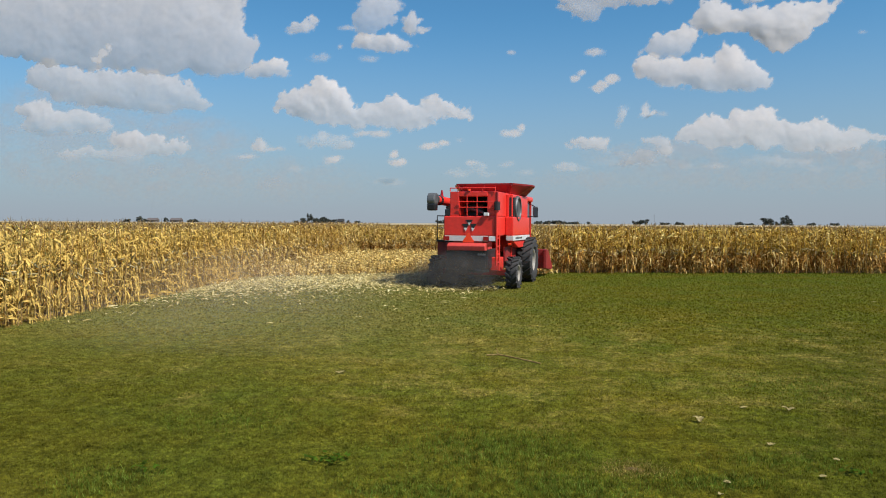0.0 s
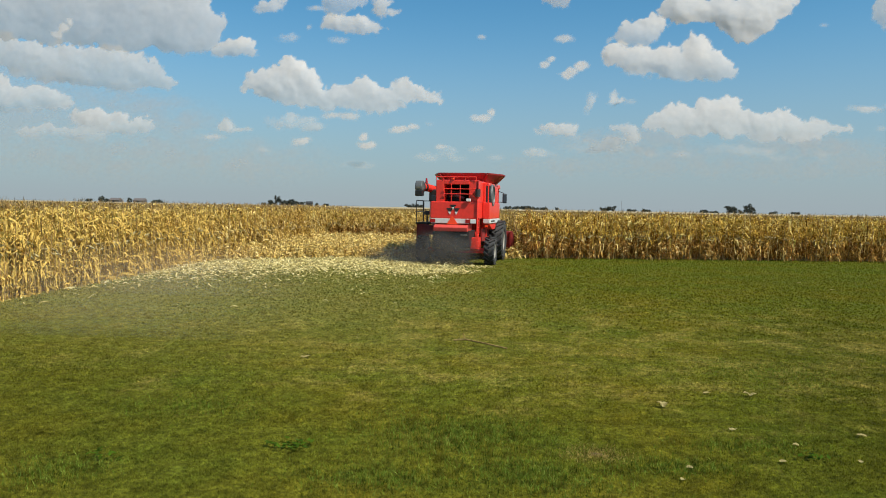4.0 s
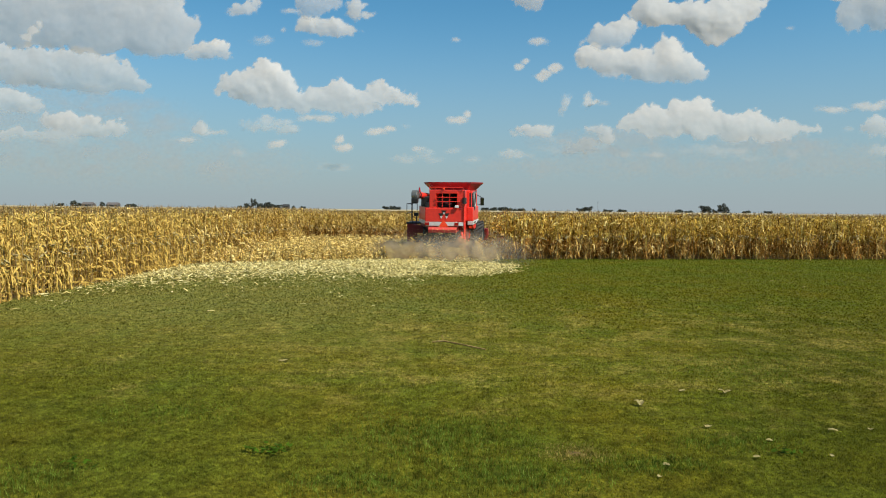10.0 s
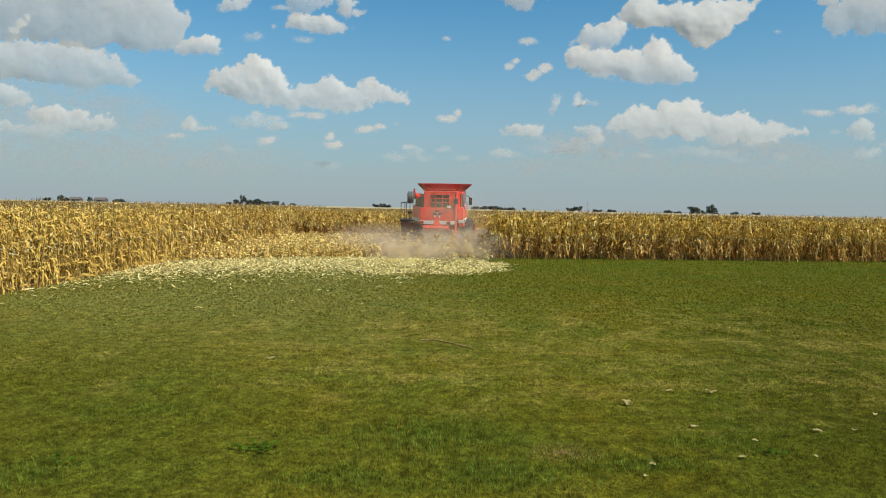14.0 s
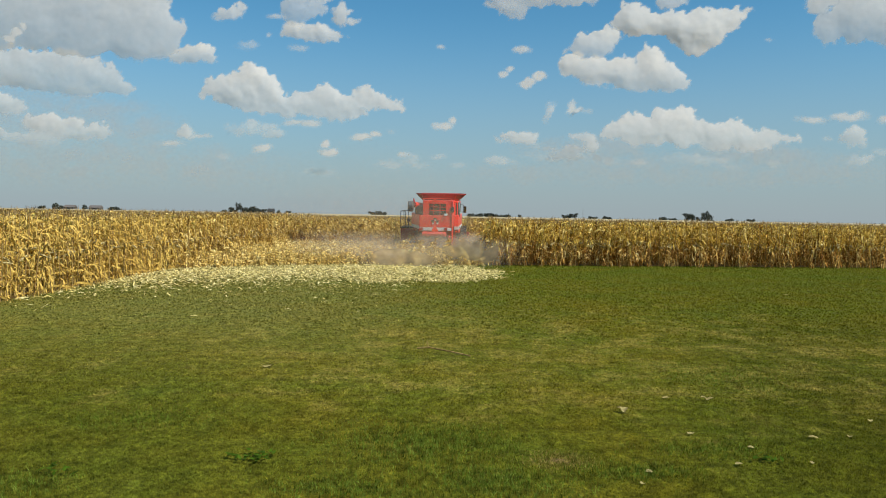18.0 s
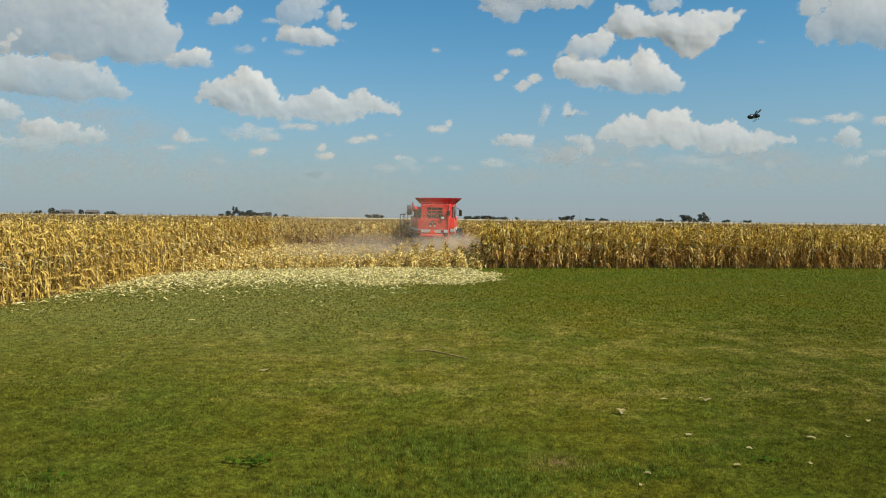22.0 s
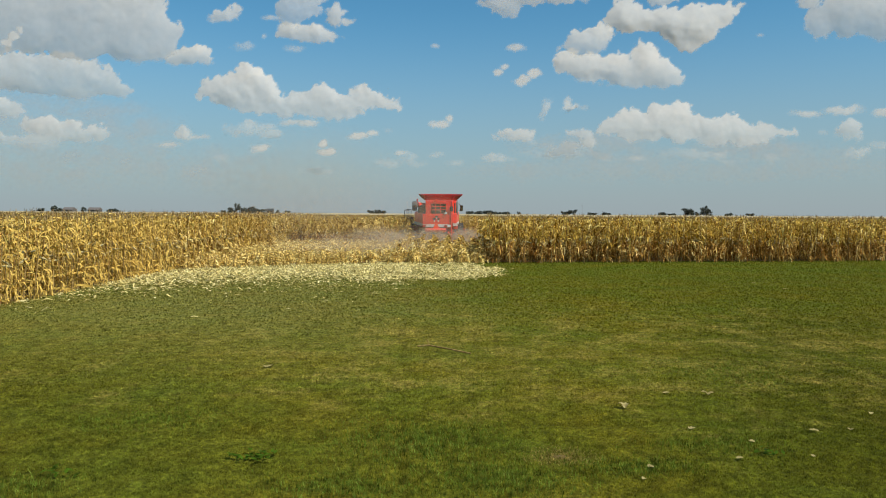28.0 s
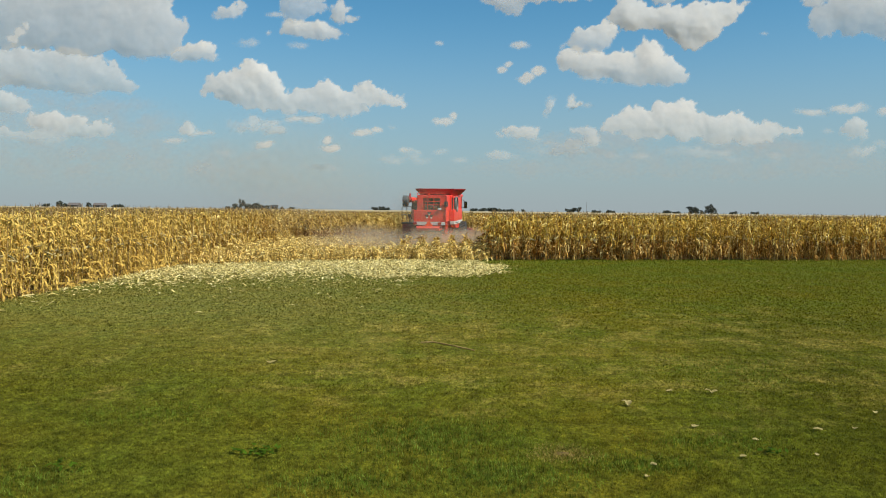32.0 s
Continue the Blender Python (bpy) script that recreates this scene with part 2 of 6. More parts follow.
    if through:
        tr, mx = n.new("ShaderNodeBsdfTranslucent"), n.new("ShaderNodeMixShader")
        k.new(scale.outputs[0], tr.inputs[0])
        mx.inputs[0].default_value = through
        k.new(p.outputs[0], mx.inputs[1]), k.new(tr.outputs[0], mx.inputs[2]), k.new(mx.outputs[0], n["Material Output"].inputs[0])
    return m


LAWN_OLIVE, LAWN_GREEN, LAWN_STRAW, LAWN_VIGNETTE, LAWN_DUSTY = (0.146, 0.126, 0.010), (0.104, 0.124, 0.011), (0.37, 0.278, 0.066), (0.076, 0.082, 0.006), (0.245, 0.222, 0.066)
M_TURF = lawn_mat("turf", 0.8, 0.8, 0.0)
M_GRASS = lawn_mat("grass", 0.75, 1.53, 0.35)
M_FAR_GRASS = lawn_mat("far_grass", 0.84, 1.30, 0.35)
M_SOIL = ground_mat("field_soil", [(0.14, 0.085, 0.032), (0.24, 0.155, 0.060), (0.10, 0.06, 0.022)], [1, 1.5, 18])
M_WORN = ground_mat("worn_earth", [(0.15, 0.095, 0.034), (0.20, 0.13, 0.045), (0.10, 0.066, 0.024)], [1, 9, 60])
# far tops paled and greyed: distance haze mixed into their colour
M_CANOPY = ground_mat("hazed_corn", [(0.36, 0.29, 0.165), (0.31, 0.25, 0.14), (0.40, 0.32, 0.19)], [1, 0.02, 1.2], 0.9)
M_LUSH = leafy("lush_grass", [(0, (0.066, 0.104, 0.010)), (0.6, (0.118, 0.170, 0.020)), (1, (0.20, 0.25, 0.045))], 0.8, 0.4, 0.03, 9, spread=(0.38, 0.62, 0.42, 1.6))
M_CORN = leafy("dry_corn_leaf", [(0, (0.13, 0.062, 0.012)), (0.22, (0.36, 0.205, 0.036)), (0.45, (0.58, 0.385, 0.084)), (0.72, (0.745, 0.535, 0.162)), (0.94, (0.81, 0.625, 0.255)), (1, (0.30, 0.29, 0.035))], 0.8, 0.2, 0.0,
               patch=0.42, patch_stops=(0.40, 0.215, 0.035), patch_scale=0.16)
M_CORN_BROWN = leafy("brown_corn_leaf", [(0, (0.10, 0.045, 0.009)), (0.22, (0.32, 0.17, 0.024)), (0.5, (0.66, 0.428, 0.075)), (0.78, (0.85, 0.615, 0.155)), (0.95, (0.91, 0.725, 0.29)), (1, (0.30, 0.29, 0.035))], 0.8, 0.28, 0.0,
                     patch=0.22, patch_stops=(0.42, 0.25, 0.045), patch_scale=0.2)
M_CORN_RUST = leafy("rusty_lower_leaf", [(0, (0.12, 0.045, 0.008)), (0.35, (0.36, 0.170, 0.030)), (0.7, (0.64, 0.385, 0.095)), (0.92, (0.84, 0.60, 0.21)), (1, (0.9, 0.71, 0.33))], 0.7, 0.25)
M_STUBBLE = leafy("pale_stubble_leaf", [(0, (0.30, 0.18, 0.045)), (0.2, (0.55, 0.38, 0.11)), (0.5, (0.77, 0.56, 0.175)), (0.8, (0.84, 0.65, 0.24)), (1, (0.88, 0.72, 0.33))], 0.8, 0.35, 0.0)
M_STALK = leafy("dry_stalk", [(0, (0.24, 0.14, 0.045)), (1, (0.44, 0.31, 0.12))], 0.7, 0.05)
M_HUSK = leafy("corn_husk", [(0, (0.34, 0.265, 0.09)), (0.35, (0.54, 0.44, 0.16)), (0.7, (0.76, 0.63, 0.26)), (1, (0.90, 0.79, 0.42))], 0.6, 0.25, fleck=5, spread=(0.34, 0.66, 0.7, 1.2))
M_PALE_HUSK = leafy("pale_husk", [(0, (0.32, 0.25, 0.09)), (1, (0.52, 0.43, 0.19))], 0.6, 0.3)
M_DEAD = leafy("dead_grass", [(0, (0.19, 0.140, 0.025)), (1, (0.38, 0.30, 0.08))], 0.9, 0.2)
M_EAR = leafy("ear_husk", [(0, (0.36, 0.27, 0.11)), (1, (0.60, 0.50, 0.26))], 0.7, 0.15)
M_TASSEL = leafy("tassel", [(0, (0.22, 0.14, 0.06)), (1, (0.38, 0.27, 0.12))], 0.8, 0.2)
M_RED = mat("red_paint", (0.80, 0.042, 0.026), 0.34, 0, 0.10, 3, 0.02)
M_RED_DEEP_SHADE = mat("deep_red_paint_and_shade", (0.30, 0.016, 0.018), 0.55, 0, 0.15, 3, 0.02)
M_RED_DULL_SHADE = mat("dull_red_paint_and_shade", (0.26, 0.020, 0.016), 0.6, 0, 0.25, 3, 0.05)
M_RED_FADED = mat("faded_red_paint", (0.60, 0.060, 0.045), 0.5, 0, 0.14, 3, 0.03)
M_DULL = mat("dull_grey_steel", (0.13, 0.13, 0.125), 0.5, 0.3, 0.25, 6, 0.1)
M_SILVER = mat("silver_stripe", (0.62, 0.62, 0.58), 0.45, 0.0, 0.1, 6)
M_DARK = mat("dark_steel", (0.035, 0.033, 0.032), 0.55, 0.3, 0.3, 5, 0.1)
M_STEEL = mat("worn_steel", (0.28, 0.26, 0.24), 0.45, 0.8, 0.25, 6, 0.1)
M_RUBBER = mat("tyre_rubber", (0.038, 0.036, 0.034), 0.85, 0, 0.35, 6, 0.2)
M_RIM = mat("rim_paint", (0.36, 0.33, 0.28), 0.5, 0.0, 0.2, 5)
M_WHITE = mat("white_paint", (0.75, 0.74, 0.70), 0.5, 0, 0.06, 5)
M_ORANGE = mat("orange_reflector", (0.98, 0.07, 0.012), 0.5, 0, 0.05, 9)
M_REDLENS = mat("red_lens", (0.35, 0.012, 0.010), 0.2, 0, 0.1, 9)
M_BLACK = mat("black_plastic", (0.018, 0.018, 0.019), 0.5, 0, 0.2, 8)
M_GLASS = mat("cab_glass", (0.03, 0.04, 0.045), 0.06, 0, 0.05, 3)
M_MIRROR = mat("mirror_glass", (0.12, 0.12, 0.13), 0.03, 1.0, 0.02, 3)
# leaf tones lifted towards grey in place of haze over the distance
M_TREE = leafy("hazed_tree_leaves", [(0, (0.050, 0.058, 0.050)), (1, (0.105, 0.112, 0.088))], 0.8, 0.2)
M_BARK = mat("bark", (0.08, 0.065, 0.05), 0.9, 0, 0.3, 4, 0.3)
M_HOUSE = mat("house_siding", (0.055, 0.055, 0.05), 0.7, 0, 0.06, 2)
M_ROOF = mat("grey_roof", (0.03, 0.03, 0.03), 0.8, 0, 0.1, 2)
M_BARN = mat("barn_boards", (0.11, 0.095, 0.085), 0.8, 0, 0.15, 1)
M_BARN_ROOF = mat("barn_roof", (0.13, 0.11, 0.10), 0.7, 0, 0.15, 1)
M_CHITIN = mat("insect_chitin", (0.012, 0.010, 0.009), 0.35, 0, 0.2, 400)
M_WING = leafy("insect_wing", [(0, (0.09, 0.085, 0.07)), (1, (0.12, 0.11, 0.09))], 0.3, 0.6)
M_WEED = leafy("weed_leaf", [(0, (0.045, 0.090, 0.005)), (1, (0.090, 0.155, 0.010))], 0.7, 0.3, 0.05)


# ---- building helpers ----
def part(name, bm, material, parent=None, label="", smooth=False):
    """Links a bmesh as one mesh object under a thing or part."""
    me = bpy.data.meshes.new(name)
    if smooth:
        for f in bm.faces:
            f.smooth = True
    bm.to_mesh(me)
    bm.free()
    me.materials.append(material)
    ob = new(name, me)
    ob.parent = parent
    if label:
        ob["label"] = label
    return ob


def thing(name, label, category, group="", at=(0, 0, 0)):
    ob = new(name)
    ob.location = at
    return tagged(ob, label, category, group)


def box(x0, x1, y0, y1, z0, z1, bevel=0.0, bm=None):
    bm = bm or bmesh.new()
    c = bmesh.ops.create_cube(bm, size=1, matrix=Matrix.Translation(((x0 + x1) / 2, (y0 + y1) / 2, (z0 + z1) / 2)) @ Matrix.Diagonal((x1 - x0, y1 - y0, z1 - z0, 1)))
    if bevel:
        es = {e for v in c["verts"] for e in v.link_edges}
        bmesh.ops.bevel(bm, geom=list(es), offset=bevel, segments=2, affect="EDGES", profile=0.6)
    return bm


def tube(a, b, r, seg=10, r2=None, bm=None, caps=True):
    bm = bm or bmesh.new()
    a, b = Vector(a), Vector(b)
    m = Matrix.Translation((a + b) / 2) @ (b - a).to_track_quat("Z", "Y").to_matrix().to_4x4()
    bmesh.ops.create_cone(bm, cap_ends=caps, segments=seg, radius1=r, radius2=r if r2 is None else r2, depth=(b - a).length, matrix=m)
    return bm


def pipe(points, r, seg=8, bm=None):
    bm = bm or bmesh.new()
    for a, b in zip(points, points[1:]):
        tube(a, b, r, seg, bm=bm)
    for c in points[1:-1]:
        bmesh.ops.create_uvsphere(bm, u_segments=seg, v_segments=5, radius=r, matrix=Matrix.Translation(c))
    return bm


def prism(profile, x0, x1, bevel=0.0):
    """A profile of (y, z) drawn out along x."""
    bm = bmesh.new()
    a = [bm.verts.new((x0, y, z)) for y, z in profile]
    b = [bm.verts.new((x1, y, z)) for y, z in profile]
    bm.faces.new(a)
    bm.faces.new(b[::-1])
    for i in range(len(a)):
        j = (i + 1) % len(a)
        bm.faces.new((a[j], a[i], b[i], b[j]))
    bmesh.ops.recalc_face_normals(bm, faces=bm.faces)
    if bevel:
        bmesh.ops.bevel(bm, geom=list(bm.edges), offset=bevel, segments=2, affect="EDGES", profile=0.6)
    return bm


def lathe(profile, seg=32):
    """A profile of (x along the axle, radius) turned round the x axis."""
    bm = bmesh.new()
    rings = [[bm.verts.new((x, r * math.cos(2 * math.pi * i / seg), r * math.sin(2 * math.pi * i / seg))) for i in range(seg)] for x, r in profile]
    for a, b in zip(rings, rings[1:]):
        for i in range(seg):
            j = (i + 1) % seg
            bm.faces.new((a[i], a[j], b[j], b[i]))
    bmesh.ops.recalc_face_normals(bm, faces=bm.faces)
    return bm


def plate(points, y0, y1):
    """A flat plate in the x-z plane, of some thickness along y."""
    bm = bmesh.new()
    a = [bm.verts.new((x, y0, z)) for x, z in points]
    b = [bm.verts.new((x, y1, z)) for x, z in points]
    bm.faces.new(a)
    bm.faces.new(b[::-1])
    for i in range(len(a)):
        j = (i + 1) % len(a)
        bm.faces.new((a[j], a[i], b[i], b[j]))
    bmesh.ops.recalc_face_normals(bm, faces=bm.faces)
    return bm


def mesh_of(name, verts, tris, material, smooth=False):
    """A joined mesh from arrays: verts (n, 3), tris (m, 3)."""
    me = bpy.data.meshes.new(name)
    verts, tris = np.asarray(verts, np.float32), np.asarray(tris, np.int32)
    me.vertices.add(len(verts))
    me.vertices.foreach_set("co", verts.ravel())
    me.loops.add(tris.size)
    me.loops.foreach_set("vertex_index", tris.ravel())
    me.polygons.add(len(tris))
    me.polygons.foreach_set("loop_start", np.arange(0, tris.size, 3, dtype=np.int32))
    me.polygons.foreach_set("use_smooth", np.full(len(tris), smooth))
    me.update(calc_edges=True)
    for m in (material if isinstance(material, (list, tuple)) else [material]):
        me.materials.append(m)
    return me


rng = np.random.default_rng(7)


def lattice(x, y, seed=0):
    xi, yi = np.floor(x).astype(np.int64), np.floor(y).astype(np.int64)
    fx, fy = x - xi, y - yi
    fx, fy = fx * fx * (3 - 2 * fx), fy * fy * (3 - 2 * fy)

    def h(a, b):
        v = (a * 374761393 + b * 668265263 + seed * 974634777) & 0xFFFFFFFF
        v = ((v ^ (v >> 13)) * 1274126177) & 0xFFFFFFFF
        return ((v ^ (v >> 16)) & 0xFFFF) / 65535.0

    return (h(xi, yi) * (1 - fx) + h(xi + 1, yi) * fx) * (1 - fy) + (h(xi, yi + 1) * (1 - fx) + h(xi + 1, yi + 1) * fx) * fy


def fbm(x, y, seed=0, octaves=5, gain=0.5):
    total, amp, norm = 0, 1.0, 0
    for o in range(octaves):
        total = total + amp * lattice(x * 2 ** o + 17.3 * o, y * 2 ** o + 9.1 * o, seed + o)
        norm += amp
        amp *= gain
    return total / norm


# ---- ground ----
LEFT_X = -10.95          # where the corn along the left of the lawn begins
SWATH = (-2.6, 1.6)    # the six rows that the machine takes
FAR_Y = 57.0             # the end of the machine's own strip
LEFT_END = 46.5          # the end of the strip cut before it


def edge_y(x):
    """Where the lawn meets the corn ahead; it bends nearer towards the older strip."""
    return 32.3 + 0.17 * (x - 2.0) - 0.04 * np.maximum(0, -2.0 - x) ** 2


def flat_sheet(name, x0, x1, y0, y1, z, material, nx=1, ny=1, skew=False):
    bm = bmesh.new()
    grid = [[bm.verts.new((x0 + (x1 - x0) * i / nx, (edge_y(x0 + (x1 - x0) * i / nx) + 1.0 if skew and j == 0 else y0 + (y1 - y0) * j / ny), z)) for i in range(nx + 1)] for j in range(ny + 1)]
    for j in range(ny):
        for i in range(nx):
            bm.faces.new((grid[j][i], grid[j][i + 1], grid[j + 1][i + 1], grid[j + 1][i]))
    return part(name, bm, material)


ground = tagged(flat_sheet("ground", -4500, 4500, -600, 4700, 0, M_TURF), "mown lawn of green and straw-coloured grass", "ground", kind="structure")
soil = tagged(flat_sheet("field_soil", LEFT_X - 0.2, 160, 0, 140, 0.006, M_SOIL, 40, 1, skew=True), "bare brown soil under the corn", "soil", kind="structure")
tagged(flat_sheet("field_soil", -160, LEFT_X - 0.2, 2, 140, 0.006, M_SOIL), "bare brown soil under the corn", "soil", kind="structure")


# ---- corn ----
def strip(pts, widths, side):
    """A ribbon along pts: vertices and triangles."""
    pts = np.asarray(pts)
    side = np.asarray(side)
    w = np.asarray(widths)[:, None] * (side[None, :] if side.ndim == 1 else side)
    v = np.empty((2 * len(pts), 3))
    v[0::2], v[1::2] = pts - w, pts + w
    t = []
    for i in range(len(pts) - 1):
        a = 2 * i
        t += [(a, a + 1, a + 3), (a, a + 3, a + 2)]
    return v, np.array(t)


def corn_leaf(r, z, az, length, segs, broad=1.0):
    """One dry leaf: it rises from the stalk, arches and hangs."""
    rise = r.uniform(-0.2, 1.25)
    drop = r.uniform(1.8, 4.0)
    tilt, sides = r.uniform(-1.2, 1.2), []
    p = np.array([0.012 * math.cos(az), 0.012 * math.sin(az), z])
    pts = [p.copy()]
    for i in range(segs):
        f = (i + 0.5) / segs
        el = max(-1.4, rise - drop * min(1, f * 1.3)) + r.uniform(-0.6, 0.6)
        sides.append([-math.sin(az) * math.cos(tilt), math.cos(az) * math.cos(tilt), math.sin(tilt)])
        tilt += r.uniform(-0.6, 0.6)
        d = np.array([math.cos(az) * math.cos(el), math.sin(az) * math.cos(el), math.sin(el)])
        p = p + d * length / segs
        pts.append(p.copy())
        az += r.uniform(-0.9, 0.9)
    w = np.interp(np.linspace(0, 1, segs + 1), [0, 0.2, 0.6, 1], [0.016, 0.032, 0.028, 0.005]) * r.uniform(0.7, 1.3) * broad
    sides.append(sides[-1])
    return strip(pts, w, sides)


def corn_pieces(seed, z0=0.0, top=2.12, leaves=17, segs=5, tassel=5, ear=True, lowest=0.16, reach=1.0, broad=1.0):
    """Pieces of one corn plant: a list of (kind, verts, tris)."""
    r = random.Random(seed)
    out = []
    lean = (r.uniform(-0.07, 0.07), r.uniform(-0.07, 0.07))
    az0 = r.uniform(0, math.pi)

    def axis(z):
        return np.array([lean[0] * z, lean[1] * z, 0])

    n = 4 if segs > 3 else 3
    v, t = [], []
    for j, (z, rad) in enumerate(((z0, 0.017), ((z0 + top) / 2, 0.013), (top, 0.006))):
        for i in range(n):
            a = 2 * math.pi * i / n
            v.append(axis(z) + np.array([rad * math.cos(a), rad * math.sin(a), z]))
        if j:
            for i in range(n):
                k = (i + 1) % n
                a, b = (j - 1) * n, j * n
                t += [(a + i, a + k, b + k), (a + i, b + k, b + i)]
    out.append(("stalk", np.array(v), np.array(t)))
    for i in range(leaves):
        z = lowest + (top - 0.05 - lowest) * i / max(1, leaves - 1) + r.uniform(-0.06, 0.06)
        if z < z0:
            continue
        az = az0 + math.pi * (i % 2) + r.uniform(-1.2, 1.2)
        length = reach * r.uniform(0.38, 0.78) * (0.7 if i >= leaves - 2 else 1)
        lv, lt = corn_leaf(r, z, az, length, segs, broad)
        out.append(("low" if z < 1.0 else "leaf", lv + axis(z), lt))
    if ear:
        z = r.uniform(0.95, 1.25)
        az = az0 + r.uniform(-0.4, 0.4)
        el = r.uniform(-1.2, 0.7)
        d = np.array([math.cos(az) * math.cos(el), math.sin(az) * math.cos(el), math.sin(el)])
        base = axis(z) + np.array([0, 0, z])
        e1 = np.cross(d, [0.1, 0.2, 1.0])
        e1 /= np.linalg.norm(e1)
        e2 = np.cross(d, e1)
        v, t = [], []
        for j, (s, rad) in enumerate(((0.02, 0.012), (0.09, 0.032), (0.19, 0.028), (0.27, 0.006))):
            for i in range(5):
                a = 2 * math.pi * i / 5
                v.append(base + d * s + (e1 * math.cos(a) + e2 * math.sin(a)) * rad)
            if j:
                for i in range(5):
                    k = (i + 1) % 5
                    a, b = (j - 1) * 5, j * 5
                    t += [(a + i, a + k, b + k), (a + i, b + k, b + i)]
        out.append(("ear", np.array(v), np.array(t)))
    tv, tt, o = [], [], 0
    for i in range(tassel):
        az, el = r.uniform(0, 6.28), r.uniform(0.75, 1.5)
        ln = r.uniform(0.12, 0.24)
        p0 = axis(top) + np.array([0, 0, top - 0.02])
        d = np.array([math.cos(az) * math.cos(el), math.sin(az) * math.cos(el), math.sin(el)])
        sv, st = strip([p0, p0 + d * ln * 0.6, p0 + d * ln + np.array([0, 0, -0.02])], [0.004, 0.006, 0.003], [-math.sin(az), math.cos(az), 0])
        tv.append(sv), tt.append(st + o)
        o += len(sv)
    if tassel:
        out.append(("tassel", np.concatenate(tv), np.concatenate(tt)))
    return out


KINDS = ("stalk", "leaf", "ear", "tassel", "low")
CORN_MATS = [M_STALK, M_CORN, M_EAR, M_TASSEL, M_CORN]
BROWN_MATS = [M_STALK, M_CORN_BROWN, M_EAR, M_TASSEL, M_CORN_RUST]


def joined(pieces):
    vs, ts, ms, o = [], [], [], 0
    for kind, v, t in pieces:
        vs.append(v), ts.append(t + o), ms.append(np.full(len(t), KINDS.index(kind), np.int32))
        o += len(v)
    return np.concatenate(vs), np.concatenate(ts), np.concatenate(ms)


def scatter(name, variants, xs, ys, label, category, height=(0.93, 1.06), z=0.0, tilt=0.0, mats=CORN_MATS):
    """Many plants joined into one mesh of kind stuff: each a turned and scaled copy of a variant."""
    order = rng.integers(0, len(variants), len(xs))
    turn = rng.uniform(0, 2 * math.pi, len(xs))
    size = rng.uniform(*height, len(xs))
    V, T, S, o = [], [], [], 0
    for i, (v, t, s) in enumerate(variants):
        sel = np.nonzero(order == i)[0]
        if not len(sel):
            continue
        c, d, k = np.cos(turn[sel])[:, None], np.sin(turn[sel])[:, None], size[sel][:, None]
        p = np.empty((len(sel), len(v), 3))
        p[:, :, 0] = (v[None, :, 0] * c - v[None, :, 1] * d) + xs[sel][:, None]
        p[:, :, 1] = (v[None, :, 0] * d + v[None, :, 1] * c) + ys[sel][:, None]
        p[:, :, 2] = v[None, :, 2] * k + z
        if tilt:
            a = rng.normal(0, tilt, (len(sel), 2))
            p[:, :, 0] += a[:, :1] * v[None, :, 2]
            p[:, :, 1] += a[:, 1:] * v[None, :, 2]
        T.append((t[None] + (np.arange(len(sel)) * len(v))[:, None, None] + o).reshape(-1, 3))
        V.append(p.reshape(-1, 3))
        S.append(np.tile(s, len(sel)))
        o += len(sel) * len(v)
    me = mesh_of(name, np.concatenate(V), np.concatenate(T), mats)
    me.polygons.foreach_set("material_index", np.concatenate(S))
    ob = new(name, me)
    return tagged(ob, label, category, kind="stuff")


def rows_of(x0, x1, y0, y1, gap=0.19, jitter=0.05, row=0.762):
    """Plant places in rows along y."""
    xs, ys = [], []
    x = x0
    while (x <= x1) if x1 > x0 else (x >= x1):
        n = int((y1 - y0) / gap)
        xs.append(np.full(n, x) + rng.normal(0, 0.03, n))
        ys.append(y0 + gap * np.arange(n) + rng.normal(0, jitter, n))
        x += row if x1 > x0 else -row
    return np.concatenate(xs), np.concatenate(ys)


FULL = [joined(corn_pieces(100 + i, leaves=32, segs=5, lowest=0.06, reach=0.85, broad=0.72)) for i in range(14)]
EDGE = [joined(corn_pieces(150 + i, leaves=27, segs=5, lowest=0.05 + 0.03 * i, reach=0.85, broad=0.9)) for i in range(14)]
LOWD = [joined(corn_pieces(200 + i, z0=0.9, leaves=6, segs=2, tassel=2, ear=False, lowest=1.2, broad=1.15)) for i in range(10)]
STUB = [joined(corn_pieces(300 + i, top=0.80, leaves=11, segs=4, tassel=0, ear=False, lowest=0.10, reach=0.9, broad=1.2)) for i in range(12)]
TOPS = [joined(corn_pieces(400 + i, z0=0.0, top=1.55, leaves=9, segs=4, tassel=4, ear=False, lowest=0.05, reach=0.5)) for i in range(8)]

# corn along the left of the lawn: the first rows whole, those behind from their middle up
xs, ys = rows_of(LEFT_X - 2 * 0.762, LEFT_X - 6 * 0.762, 6, 60)
scatter("corn_field", FULL, xs, ys, "ripe dry yellow corn standing in rows beside the lawn", "corn field", tilt=0.02)
xs, ys = rows_of(LEFT_X, LEFT_X - 0.762, 46, 60)
scatter("corn_field", FULL, xs, ys, "ripe dry yellow corn standing in rows beside the lawn", "corn field", tilt=0.02)
xs, ys = rows_of(LEFT_X - 7 * 0.762, -46, 8, 75, gap=0.34)
scatter("corn_field", LOWD, xs, ys, "ripe dry yellow corn deep in the field", "corn field", (0.90, 1.02), tilt=0.03)
